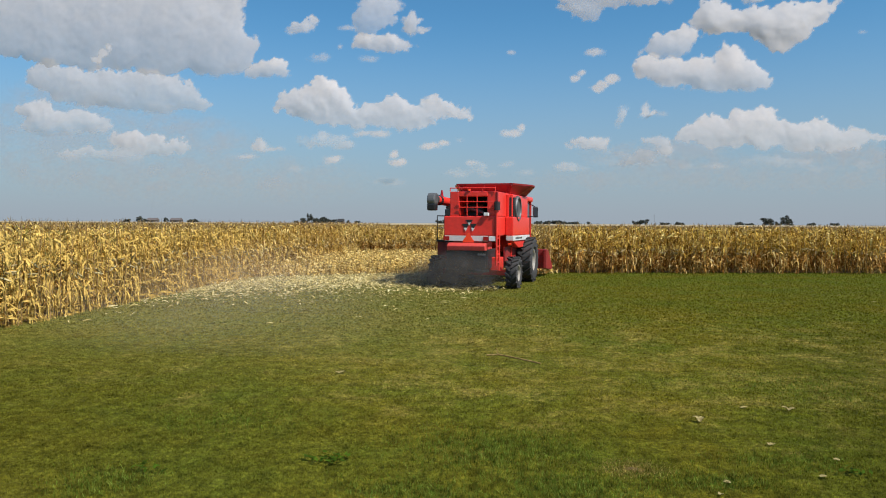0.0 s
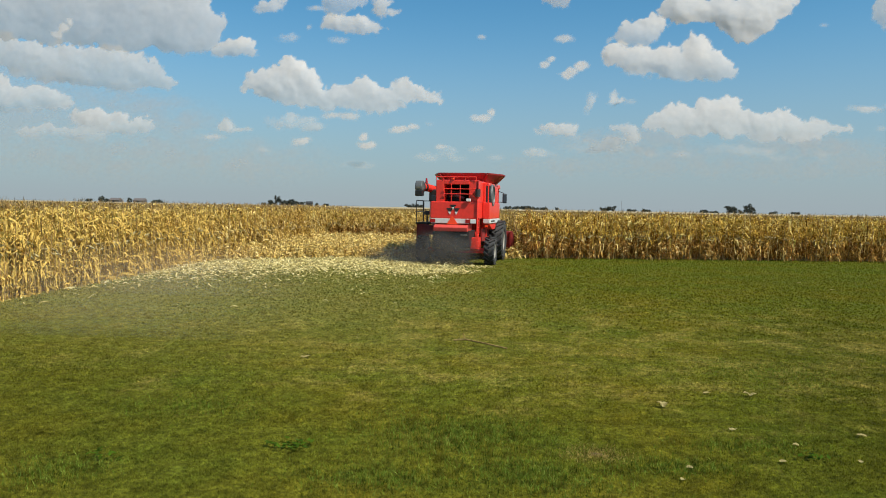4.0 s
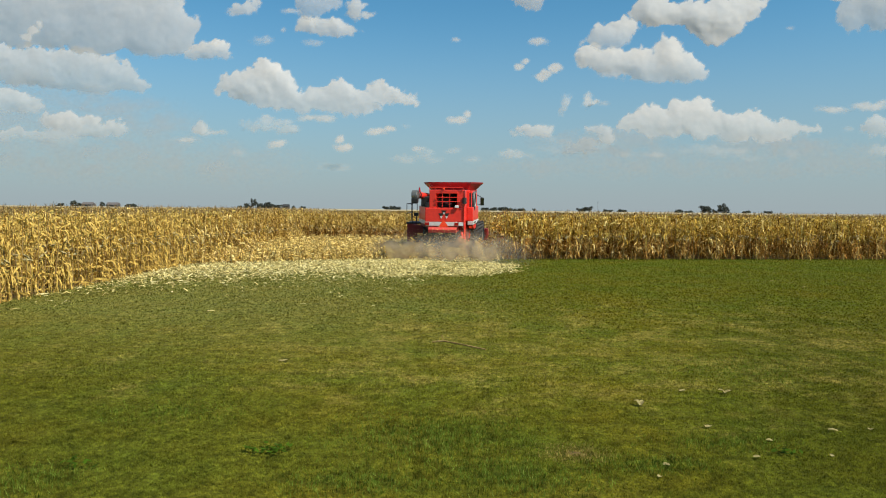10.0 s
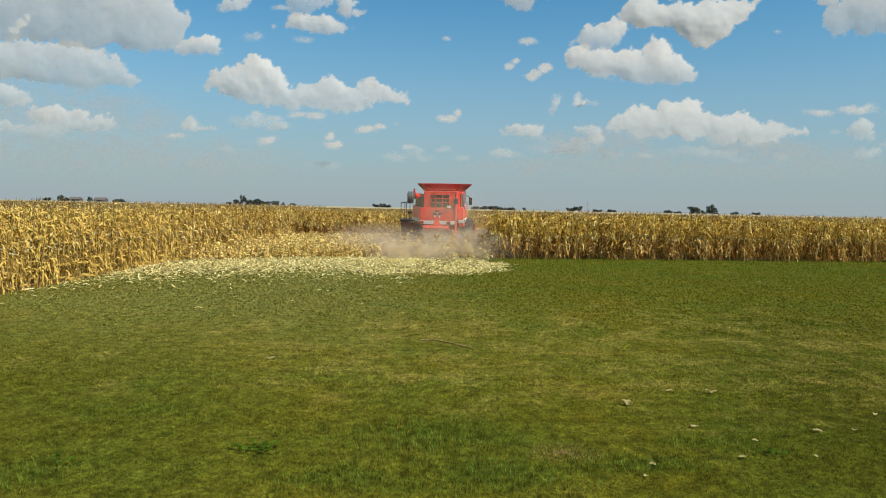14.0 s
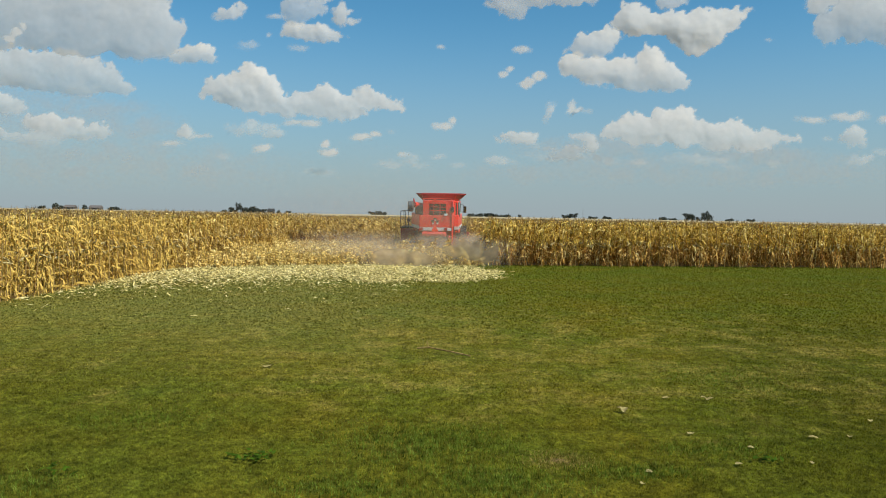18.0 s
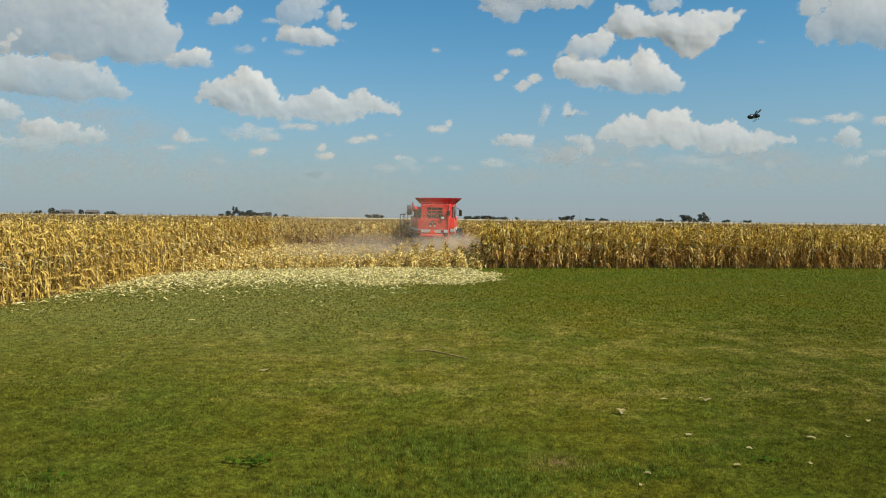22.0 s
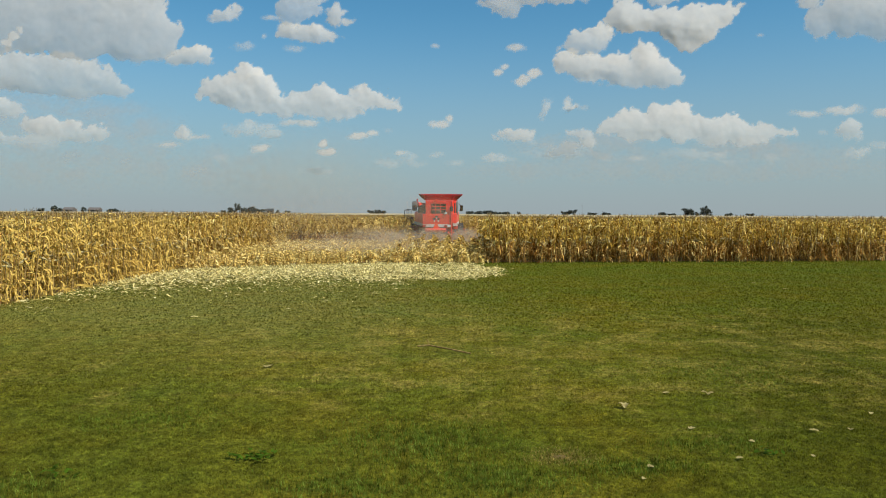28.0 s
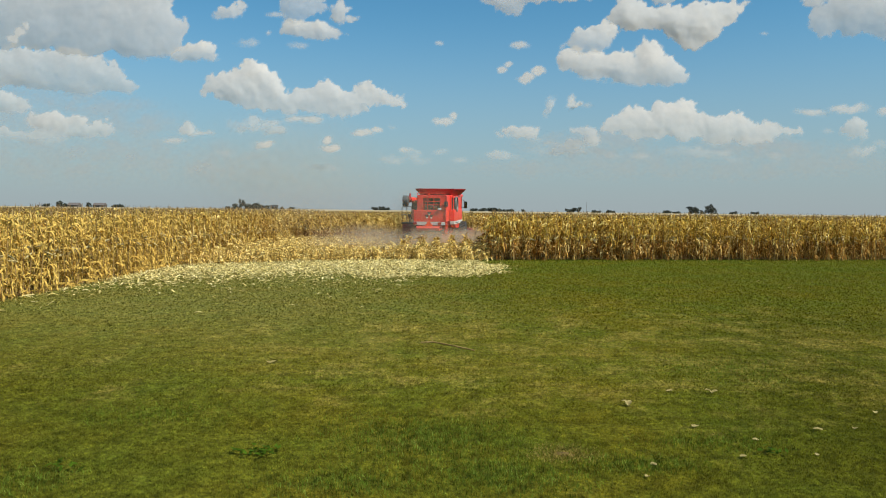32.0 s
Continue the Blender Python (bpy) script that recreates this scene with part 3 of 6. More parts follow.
# corn ahead, beyond the lawn's end
xs, ys = rows_of(SWATH[1] + 0.5, 31, 0, 7.0, gap=0.17, jitter=0.12)
xs = xs + rng.normal(0, 0.2, len(xs))
ys = ys + edge_y(xs) + 0.15
scatter("corn_field", EDGE, xs, ys, "ripe brown and yellow corn at the far edge of the lawn", "corn field", (0.92, 1.06), tilt=0.05, mats=BROWN_MATS)
xs, ys = rows_of(SWATH[1] + 0.5, 48, 7.0, 40, gap=0.42)
ys = ys + edge_y(xs)
scatter("corn_field", LOWD, xs, ys, "ripe dry corn deep in the field", "corn field", (0.87, 0.98), tilt=0.03)
# the end of the cut strip
xs, ys = rows_of(LEFT_X + 0.5, SWATH[0] - 0.15, LEFT_END, LEFT_END + 4)
scatter("corn_field", EDGE, xs, ys, "ripe dry corn at the end of the cut strip", "corn field", (0.88, 1.0), tilt=0.03, mats=[M_STALK, M_CORN, M_EAR, M_TASSEL, M_CORN_RUST])
xs, ys = rows_of(LEFT_X + 0.5, SWATH[0] - 0.15, LEFT_END + 4, FAR_Y, gap=0.3)
scatter("corn_field", LOWD, xs, ys, "ripe dry corn deep in the field", "corn field", (0.87, 0.98), tilt=0.03)
xs, ys = rows_of(SWATH[0] + 0.2, SWATH[1] + 0.2, FAR_Y, FAR_Y + 5)
scatter("corn_field", FULL, xs, ys, "ripe dry corn at the end of the cut strip", "corn field", (0.86, 0.98), tilt=0.02)
xs, ys = rows_of(LEFT_X + 0.5, SWATH[1] + 0.2, FAR_Y, 76, gap=0.24)
keep = (ys > FAR_Y + 5) | (xs < SWATH[0])
xs, ys = xs[keep], ys[keep]
scatter("corn_field", LOWD, xs, ys, "ripe dry corn deep in the field", "corn field", (0.87, 0.98), tilt=0.03)
xs, ys = rows_of(-85, 80, 76, 120, gap=1.5)
scatter("corn_field", LOWD, xs, ys, "ripe dry corn deep in the field", "corn field", (0.87, 0.98), tilt=0.03)


def far_canopy():
    """The corn from there to the horizon: a rough sheet at the height of the tassels."""
    bm = bmesh.new()
    rows = []
    y = 112.0
    while y < 4600:
        half = y * 1.1 + 30
        rows.append([bm.verts.new((half * (2 * i / 60 - 1), y, 1.96 + 0.10 * random.random())) for i in range(61)])
        y *= 1.09
    for a, b in zip(rows, rows[1:]):
        for i in range(60):
            bm.faces.new((a[i], a[i + 1], b[i + 1], b[i]))
    return tagged(part("far_corn_field", bm, M_CANOPY), "yellow tops of corn reaching to the horizon, paled for haze", "corn field", kind="stuff")


far_canopy()

# stubble and broken leaves where the machine has been: lower in the older strip
STUB_MATS = [M_STALK, M_STUBBLE, M_EAR, M_TASSEL, M_STUBBLE]
for x0, x1, end, tall in ((LEFT_X + 0.6, SWATH[0] - 0.1, LEFT_END, (0.40, 0.86)), (SWATH[0] + 0.2, SWATH[1], FAR_Y, (0.48, 0.92))):
    xs, ys = rows_of(x0, x1, 0, 25.5, gap=0.15, jitter=0.07)
    xs, ys = xs + rng.normal(0, 0.13, len(xs)), ys + edge_y(xs)
    keep = ys < end
    scatter("corn_stubble", STUB, xs[keep], ys[keep], "knee-high yellow corn stubble with hanging leaves", "stubble", height=tall, tilt=0.13, mats=STUB_MATS)


def corn_plants():
    """The plants next to the lawn, each a thing with its leaves as parts."""
    made = []
    for i in range(8):
        root = None
        for kind, v, t in sorted(corn_pieces(500 + i, leaves=32, segs=5, lowest=0.05, reach=0.85, broad=0.72), key=lambda p: p[0] != "stalk"):
            me = mesh_of(kind, v, t, CORN_MATS[KINDS.index(kind)])
            ob = new({"stalk": "corn_plant", "low": "leaf"}.get(kind, kind), me)
            if root is None:
                root = tagged(ob, "dry yellow corn plant with hanging leaves at the lawn's edge", "corn plant", "corn plants along the lawn")
            else:
                ob.parent = root
        made.append(root)
    n = 0
    for row in range(2):
        y = 11.0 + 0.05 * row
        while y < 46:
            y += rng.uniform(0.15, 0.23)
            m = pose(LEFT_X - row * 0.762 + rng.normal(0, 0.03), y, 0, rng.normal(0, 1.5), rng.normal(0, 1.5), rng.uniform(0, 360))
            if y < 27 and row == 0 or y < 19:
                if n < 8:
                    made[n].matrix_basis = m
                else:
                    copy_thing(made[int(rng.integers(0, 8))], m)
                n += 1
            else:
                more.append((m.translation.x, y))


more = []
corn_plants()
more = np.array(more)
scatter("corn_field", FULL, more[:, 0], more[:, 1], "ripe dry yellow corn standing in rows beside the lawn", "corn field", tilt=0.02)


# ---- lawn ----
def grass_zone(y0, y1, half0, half1, density, height, width, material=M_GRASS, fade=(0.01, 0.01)):
    """Blades of mown grass, one triangle each, thinner where the turf is worn."""
    n = int((y1 - y0) * (half0 + half1) * 1.14 * density)
    y = rng.uniform(y0, y1, n)
    x = rng.uniform(-1.28, 1, n) * (half0 + (half1 - half0) * (y - y0) / (y1 - y0))
    keep = (x > LEFT_X + 0.1) & (y < edge_y(x) + 0.95) & (rng.uniform(0, 1, n) < 0.6 + 0.7 * fbm(x * 2.2, y * 2.2, 3, 4))
    keep &= rng.uniform(0, 1, n) < np.clip((y - y0) / fade[0], 0, 1) * np.clip((y1 - y) / fade[1], 0, 1)
    x, y = x[keep], y[keep]
    n = len(x)
    tall = (0.35 + 1.3 * fbm(x * 5, y * 5, 11, 3)) * height
    h = tall * rng.uniform(0.6, 1.3, n)
    az, lean = rng.uniform(0, 2 * math.pi, n), rng.normal(0, 1.5, n)
    w = width * rng.uniform(0.7, 1.3, n)
    v = np.zeros((n, 3, 3))
    dx, dy = np.cos(az) * w / 2, np.sin(az) * w / 2
    v[:, 0, 0], v[:, 0, 1] = x - dx, y - dy
    v[:, 1, 0], v[:, 1, 1] = x + dx, y + dy
    v[:, 2, 0], v[:, 2, 1], v[:, 2, 2] = x + np.sin(az) * lean * h, y - np.cos(az) * lean * h, h
    tagged(new("grass", mesh_of("grass", v.reshape(-1, 3), np.arange(3 * n).reshape(-1, 3), material)), "short mown grass, green with dry straw-coloured patches", "grass", kind="stuff")


grass_zone(5.0, 9.2, 4.6, 7.3, 8800, 0.016, 0.0062, fade=(0.01, 1.4))
grass_zone(8.0, 18.5, 6.5, 13.8, 2100, 0.018, 0.011, fade=(1.0, 5.5))
grass_zone(12.5, 38.0, 9.5, 27.5, 330, 0.030, 0.034, M_FAR_GRASS, (6.0, 0.01))


def lush_patch(x0, y0, sx, sy, n, material=M_LUSH, tall=(0.018, 0.055), label="lusher dark green tuft of grass in the lawn"):
    """A greener, longer tuft of the lawn."""
    x, y = rng.normal(x0, sx, n), rng.normal(y0, sy, n)
    h, az, lean = rng.uniform(*tall, n), rng.uniform(0, 2 * math.pi, n), rng.normal(0, 0.8, n)
    w = 0.007 * rng.uniform(0.7, 1.3, n)
    v = np.zeros((n, 3, 3))
    dx, dy = np.cos(az) * w / 2, np.sin(az) * w / 2
    v[:, 0, 0], v[:, 0, 1] = x - dx, y - dy
    v[:, 1, 0], v[:, 1, 1] = x + dx, y + dy
    v[:, 2, 0], v[:, 2, 1], v[:, 2, 2] = x + np.sin(az) * lean * h, y - np.cos(az) * lean * h, h
    tagged(new("grass", mesh_of("grass", v.reshape(-1, 3), np.arange(3 * n).reshape(-1, 3), material)), label, "grass", kind="stuff")


lush_patch(-0.25, 6.9, 0.50, 0.38, 5200)
lush_patch(0.45, 5.9, 0.40, 0.22, 2600)
lush_patch(-3.6, 5.6, 0.25, 0.2, 1000)
lush_patch(1.09, 6.51, 0.17, 0.12, 1500, M_DEAD, (0.012, 0.034), "reddish-brown dead grass round a bare spot")
lush_patch(1.75, 6.25, 0.30, 0.12, 1300)
lush_patch(4.1, 10.2, 0.55, 0.5, 1500)
lush_patch(-3.2, 7.6, 0.5, 0.3, 1200)
lush_patch(-0.9, 5.7, 0.35, 0.15, 1400)
lush_patch(2.6, 6.9, 0.4, 0.15, 1100)


# ---- combine harvester ----
def tyre_mesh(r, w, rim):
    return lathe([(-w * 0.36, rim), (-w * 0.5, rim + 0.10), (-w * 0.5, r - 0.12), (-w * 0.42, r - 0.05), (0, r - 0.03), (w * 0.42, r - 0.05), (w * 0.5, r - 0.12), (w * 0.5, rim + 0.10), (w * 0.36, rim)], 36)


def wheel(parent, x, y, r, w, rim, lugs, label):
    side = 1 if x > 0 else -1
    bm = lathe([(side * w * 0.30, 0.0), (side * w * 0.30, rim * 0.30), (side * w * 0.12, rim * 0.42), (side * w * 0.10, rim * 0.80), (side * w * 0.40, rim * 0.92), (side * w * 0.42, rim + 0.015), (0, rim + 0.01), (-side * w * 0.40, rim + 0.015), (-side * w * 0.3, rim * 0.9), (-side * w * 0.05, rim * 0.3), (-side * w * 0.05, 0.0)], 28)
    for i in range(8):
        a = 2 * math.pi * i / 8
        tube((side * w * 0.29, rim * 0.2 * math.cos(a), rim * 0.2 * math.sin(a)), (side * w * 0.36, rim * 0.2 * math.cos(a), rim * 0.2 * math.sin(a)), 0.018, 6, bm=bm)
    wh = part("wheel", bm, M_RIM, parent, label, smooth=False)
    wh.location = (x, y, r)
    part("tyre", tyre_mesh(r, w, rim), M_RUBBER, wh, "black lugged rubber tyre, dusty")
    first = None
    for i in range(lugs):
        for s in (-1, 1):
            a = 2 * math.pi * (i + (0.5 if s > 0 else 0)) / lugs
            m = Matrix.Rotation(a, 4, "X") @ Matrix.Translation((s * w * 0.25, 0, r - 0.02)) @ Matrix.Rotation(s * 0.7, 4, "Z")
            if first is None:
                first = lug = part("lug", box(-w * 0.31, w * 0.31, -0.0275, 0.0275, -0.035, 0.035), M_RUBBER, wh)
            else:
                lug = new("lug", first.data)
                lug.parent = wh
            lug.matrix_basis = m
    return wh


def slab(points, z0, z1, bevel=0.0):
    """A plan of (x, y) points drawn up from z0 to z1."""
    bm = bmesh.new()
    lo, hi = [bm.verts.new((x, y, z0)) for x, y in points], [bm.verts.new((x, y, z1)) for x, y in points]
    bm.faces.new(lo[::-1])
    bm.faces.new(hi)
    for i in range(len(lo)):
        j = (i + 1) % len(lo)
        bm.faces.new((lo[i], lo[j], hi[j], hi[i]))
    bmesh.ops.recalc_face_normals(bm, faces=bm.faces)
    if bevel:
        bmesh.ops.bevel(bm, geom=list(bm.edges), offset=bevel, segments=2, affect="EDGES", profile=0.6)
    return bm


def octo(w, r, l, s, z):
    """Eight corners of a box with cut corners, seen from above."""
    return [(-r, -l, z), (r, -l, z), (w, -s, z), (w, s, z), (r, l, z), (-r, l, z), (-w, s, z), (-w, -s, z)]


def combine():
    c = thing("combine_harvester", "red combine harvester with black tyres, working into standing corn", "combine harvester")
    # body
    part("core", box(-0.96, 0.96, -1.5, 1.35, 1.25, 3.42, 0.03), M_RED, c)
    part("hood", box(-0.95, 0.95, -3.7, -1.45, 1.87, 2.56, 0.045), M_RED, c, "red rear hood")
    part("hood_post", box(-0.74, -0.40, -3.66, -1.45, 2.55, 3.42, 0.03), M_RED, c)
    part("hood_post", box(0.60, 0.96, -3.62, -1.45, 2.55, 3.42, 0.03), M_RED, c)
    part("hood_beam", box(-0.42, 0.62, -3.66, -3.30, 3.24, 3.42, 0.025), M_RED, c)
    part("hood_roof", box(-0.42, 0.62, -3.30, -1.45, 3.34, 3.41), M_RED, c)
    part("engine", box(-0.5, 0.3, -2.9, -1.6, 2.56, 3.0, 0.06), M_DARK, c, "dark engine block behind the rails")
    part("air_pipe", pipe([(-0.45, -3.0, 2.75), (-0.1, -3.05, 2.82), (0.3, -3.0, 2.7)], 0.06), M_STEEL, c)
    part("engine_bay", box(-0.4, 0.6, -1.62, -1.52, 2.57, 3.33), M_BLACK, c)
    for x in (-0.10, 0.26):
        part("rail_post", tube((x, -3.70, 2.58), (x, -3.70, 3.24), 0.018), M_RED, c)
    for z in (2.86, 3.06):
        part("rail", tube((-0.41, -3.71, z), (0.9, -3.71, z), 0.017), M_RED, c)
    part("rail", pipe([(-0.73, -3.66, 3.42), (-0.73, -3.66, 3.54), (0.9, -3.66, 3.54), (0.9, -3.66, 3.42)], 0.018), M_RED, c)
    for x in (-0.45, 0.0, 0.45):
        part("rail_post", tube((x, -3.66, 3.42), (x, -3.66, 3.56), 0.014), M_RED, c)
    # exhaust and cleaner at the corner
    part("exhaust", pipe([(0.97, -3.55, 2.7), (0.97, -3.62, 3.10), (0.97, -3.62, 3.40)], 0.032, 12), M_RED_DEEP_SHADE, c, "slim dark red exhaust pipe")
    part("air_cleaner", tube((0.98, -3.70, 2.76), (0.98, -3.70, 3.06), 0.105, 16), M_DARK, c, "dark air cleaner drum")
    part("work_lamp", box(0.52, 0.70, -3.80, -3.70, 2.56, 2.68, 0.02), M_WHITE, c, "white work lamp")
    part("work_lamp", box(-0.93, -0.75, -3.66, -3.45, 2.555, 2.80, 0.03), M_BLACK, c, "black battery box")
    # stripe, lights and signs at the rear
    part("stripe", box(-0.90, 0.66, -3.735, -3.66, 1.68, 1.87, 0.012), M_SILVER, c, "silver stripe")
    part("tail_light", box(-0.95, -0.73, -3.75, -3.66, 1.70, 1.85, 0.012), M_REDLENS, c, "dark red tail light")
    part("tail_light", box(0.50, 0.68, -3.75, -3.66, 1.70, 1.85, 0.012), M_REDLENS, c, "dark red tail light")
    part("lamp_end", box(0.70, 0.93, -3.74, -3.64, 1.69, 1.86, 0.012), M_WHITE, c, "white reflector plate")
    part("slow_sign", plate([(-0.23, 1.64), (0.19, 1.64), (0.19, 1.67), (0.0, 1.97), (-0.04, 1.97), (-0.23, 1.67)], -3.79, -3.77), M_ORANGE, c, "orange triangular slow-vehicle sign")
    # emblem of plain triangles
    part("emblem", plate([(-0.14, 2.43), (0.12, 2.43), (0.06, 2.32), (-0.08, 2.32)], -3.712, -3.698), M_DARK, c, "dark emblem")
    for s in (-1, 1):
        part("emblem", plate([(s * 0.27 - 0.01, 2.29), (s * 0.03 - 0.01, 2.29), (s * 0.12 - 0.01, 2.06)], -3.712, -3.698), M_DARK, c, "dark emblem")
        part("emblem_inset", plate([(s * 0.20 - 0.01, 2.15), (s * 0.07 - 0.01, 2.15), (s * 0.125 - 0.01, 2.03)], -3.722, -3.710), M_WHITE, c, "white triangle")
    part("emblem_inset", plate([(-0.06, 2.33), (0.04, 2.33), (-0.01, 2.22)], -3.722, -3.710), M_WHITE, c, "white triangle")
    # straw hood, chopper and curtain
    part("straw_hood", prism([(-3.95, 1.36), (-3.98, 1.52), (-3.85, 1.62), (-2.9, 1.66), (-2.9, 1.36)], -0.75, 0.62, 0.025), M_RED_FADED, c, "faded red straw hood")
    part("chopper", box(-0.82, 0.66, -3.70, -2.3, 0.72, 1.40, 0.05), M_DARK, c, "dark straw chopper")
    part("curtain", box(-0.80, 0.60, -3.84, -3.80, 0.62, 1.36), M_BLACK, c, "black rubber curtain")
    for x in (-0.42, 0.35):
        part("spreader", tube((x, -3.75, 0.62), (x, -3.75, 0.70), 0.36, 18), M_DARK, c, "dark spinning spreader disc")
    part("hitch_plate", box(0.36, 0.62, -3.95, -3.86, 1.20, 1.26), M_STEEL, c)
    part("undercarriage", box(-0.6, 0.6, -2.3, 1.2, 0.62, 1.26, 0.05), M_DARK, c, "dark underside")
    # side panels
    part("side_panel", box(0.955, 1.26, -2.35, 0.80, 1.86, 2.55, 0.04), M_RED, c, "red side panel")
    part("side_stripe", box(1.0, 1.27, -2.36, 0.80, 1.68, 1.86, 0.012), M_SILVER, c, "silver side stripe")
    for i in range(5):
        part("stripe_mark", box(1.26, 1.278, -1.95 + i * 0.24, -1.79 + i * 0.24, 1.74, 1.80), M_DARK, c)
    part("lower_panel", prism([(-2.30, 1.68), (0.75, 1.68), (0.75, 1.40), (-1.2, 1.40)], 1.0, 1.23, 0.02), M_RED, c)
    part("upper_panel", box(0.955, 1.18, -2.1, 0.80, 2.55, 3.38, 0.04), M_RED, c, "red upper side panel")
    part("intake_grille", box(1.0, 1.14, -2.135, -2.09, 2.40, 3.26), M_BLACK, c, "black cooling intake")
    part("intake_grille", box(1.175, 1.215, -2.05, -0.75, 2.40, 3.26), M_BLACK, c, "black cooling intake")
    bm = lathe([(1.27, 0.0), (1.30, 0.10), (1.33, 0.38), (1.38, 0.40), (1.38, 0.45), (1.34, 0.48), (1.25, 0.48)], 32)
    bmesh.ops.translate(bm, verts=bm.verts, vec=(-0.09, -1.40, 2.86))
    part("rotary_screen", bm, M_DULL, c, "grey round rotary screen")
    part("side_post", box(0.96, 1.06, -2.18, -2.06, 1.86, 3.36, 0.02), M_RED, c)
    flare = [(-0.955, -2.9), (-1.90, 0.2), (-1.90, 1.30), (-0.955, 1.30)]
    part("side_panel", slab(flare, 1.86, 2.55, 0.03), M_RED, c, "red side panel flaring out to the front")
    part("side_stripe", slab([(x - 0.012 if x < -1 else x, y - 0.012) for x, y in flare], 1.68, 1.86), M_SILVER, c, "silver side stripe")
    part("side_skirt", slab([(-0.955, -2.6), (-1.80, 0.2), (-1.80, 1.30), (-0.955, 1.30)], 1.50, 1.68, 0.01), M_RED_DULL_SHADE, c, "dull red skirt under the stripe")
    part("fuel_tank", box(-1.44, -0.96, -1.95, 0.6, 2.55, 3.08, 0.06), M_BLACK, c, "black fuel tank")
    part("marker_lamp", box(1.08, 1.20, -2.40, -2.35, 1.52, 1.60), M_ORANGE, c, "orange marker lamp")
    part("side_pole", tube((0.97, -3.72, 0.85), (0.97, -3.72, 3.0), 0.035), M_RED, c, "red service ladder rail")
    part("side_pole", tube((0.97, -3.30, 0.85), (0.97, -3.30, 1.9), 0.03), M_RED, c)
    for i in range(4):
        part("rung", tube((0.97, -3.72, 0.95 + i * 0.28), (0.97, -3.30, 0.95 + i * 0.28), 0.02), M_RED, c)
    # grain tank extension; its underside shade is put into the deeper red
    bm = bmesh.new()
    lo = [bm.verts.new(p) for p in octo(1.12, 0.9, 1.4, 0.7, 3.40)]
    hi = [bm.verts.new(p) for p in octo(1.54, 1.08, 1.65, 0.35, 3.75)]
    lip = [bm.verts.new(p) for p in octo(1.55, 1.09, 1.66, 0.35, 3.81)]
    inner = [bm.verts.new(p) for p in octo(1.51, 1.06, 1.62, 0.35, 3.81)]
    sump = [bm.verts.new(p) for p in octo(1.08, 0.87, 1.36, 0.7, 3.43)]
    for a, b in ((lo, hi), (hi, lip), (lip, inner), (inner, sump)):
        for i in range(8):
            j = (i + 1) % 8
            bm.faces.new((a[i], a[j], b[j], b[i]))
    bm.faces.new(sump)
    bmesh.ops.recalc_face_normals(bm, faces=bm.faces)
    part("grain_tank_extension", bm, M_RED_DEEP_SHADE, c, "red flared grain tank extension, darkened for its shade")
    for x in (-0.75, 0.0, 0.75):
        part("tank_rib", tube((x * 1.0, -1.47, 3.41), (x * 1.38, -1.70, 3.74), 0.018, 6), M_RED_DEEP_SHADE, c)
    # cab
    part("cab", box(-0.86, 0.86, 1.40, 3.05, 1.55, 3.25, 0.06), M_GLASS, c, "dark glass cab")
    part("cab_roof", box(-0.95, 0.95, 1.36, 3.25, 3.25, 3.46, 0.07), M_RED, c, "red cab roof")
    for x in (-0.87, 0.87):
        for y in (1.42, 3.03):
            part("cab_post", box(x - 0.04, x + 0.04, y - 0.04, y + 0.04, 1.5, 3.26, 0.01), M_RED, c)
    # unloading auger stowed along the side
    part("auger_tube", tube((-1.18, 0.9, 3.00), (-1.50, -3.15, 3.17), 0.165, 18), M_RED, c, "red unloading auger tube")
    part("auger_collar", tube((-1.461, -2.65, 3.149), (-1.472, -2.80, 3.155), 0.19, 18), M_DARK, c)
    part("auger_elbow", prism([(-3.05, 3.37), (-3.34, 3.40), (-3.48, 3.32), (-3.54, 3.14), (-3.50, 2.98), (-3.05, 2.98)], -1.66, -1.35, 0.06), M_DULL, c, "dull grey steel auger elbow")
    part("auger_spout", prism([(-3.10, 3.01), (-3.52, 3.01), (-3.50, 2.76), (-3.16, 2.76)], -1.66, -1.35, 0.05), M_BLACK, c, "black rubber auger spout")
    part("auger_cap", tube((-1.493, -3.06, 3.166), (-1.50, -3.16, 3.17), 0.20, 18), M_STEEL, c)
    part("beacon", tube((-1.43, -2.45, 3.28), (-1.43, -2.45, 3.53), 0.07, 10, 0.03), M_REDLENS, c, "red beacon")
    part("beacon", tube((-0.05, -3.66, 3.44), (-0.05, -3.66, 3.50), 0.06, 10), M_ORANGE, c, "orange beacon")
    # mirrors
    for sd in (-1, 1):
        part("mirror_arm", pipe([(sd * 0.92, 2.2, 3.16), (sd * 1.28, 1.4, 3.06), (sd * 1.42, 1.25, 2.98)], 0.018), M_BLACK, c)
        part("mirror_arm", pipe([(sd * 0.92, 2.2, 2.62), (sd * 1.42, 1.25, 2.60)], 0.015), M_BLACK, c)
        turn = Matrix.Translation((sd * 1.43, 1.2, 0)) @ Matrix.Rotation(sd * radians(20), 4, "Z")
        bm = box(-0.10, 0.10, -0.05, 0.05, 2.56, 3.00, 0.04)
        bm.transform(turn)
        mi = part("mirror", bm, M_BLACK, c, "black mirror housing")
        bm = box(-0.075, 0.075, -0.062, -0.052, 2.60, 2.96)
        bm.transform(turn)
        part("mirror_glass", bm, M_MIRROR, mi, "dark mirror glass")
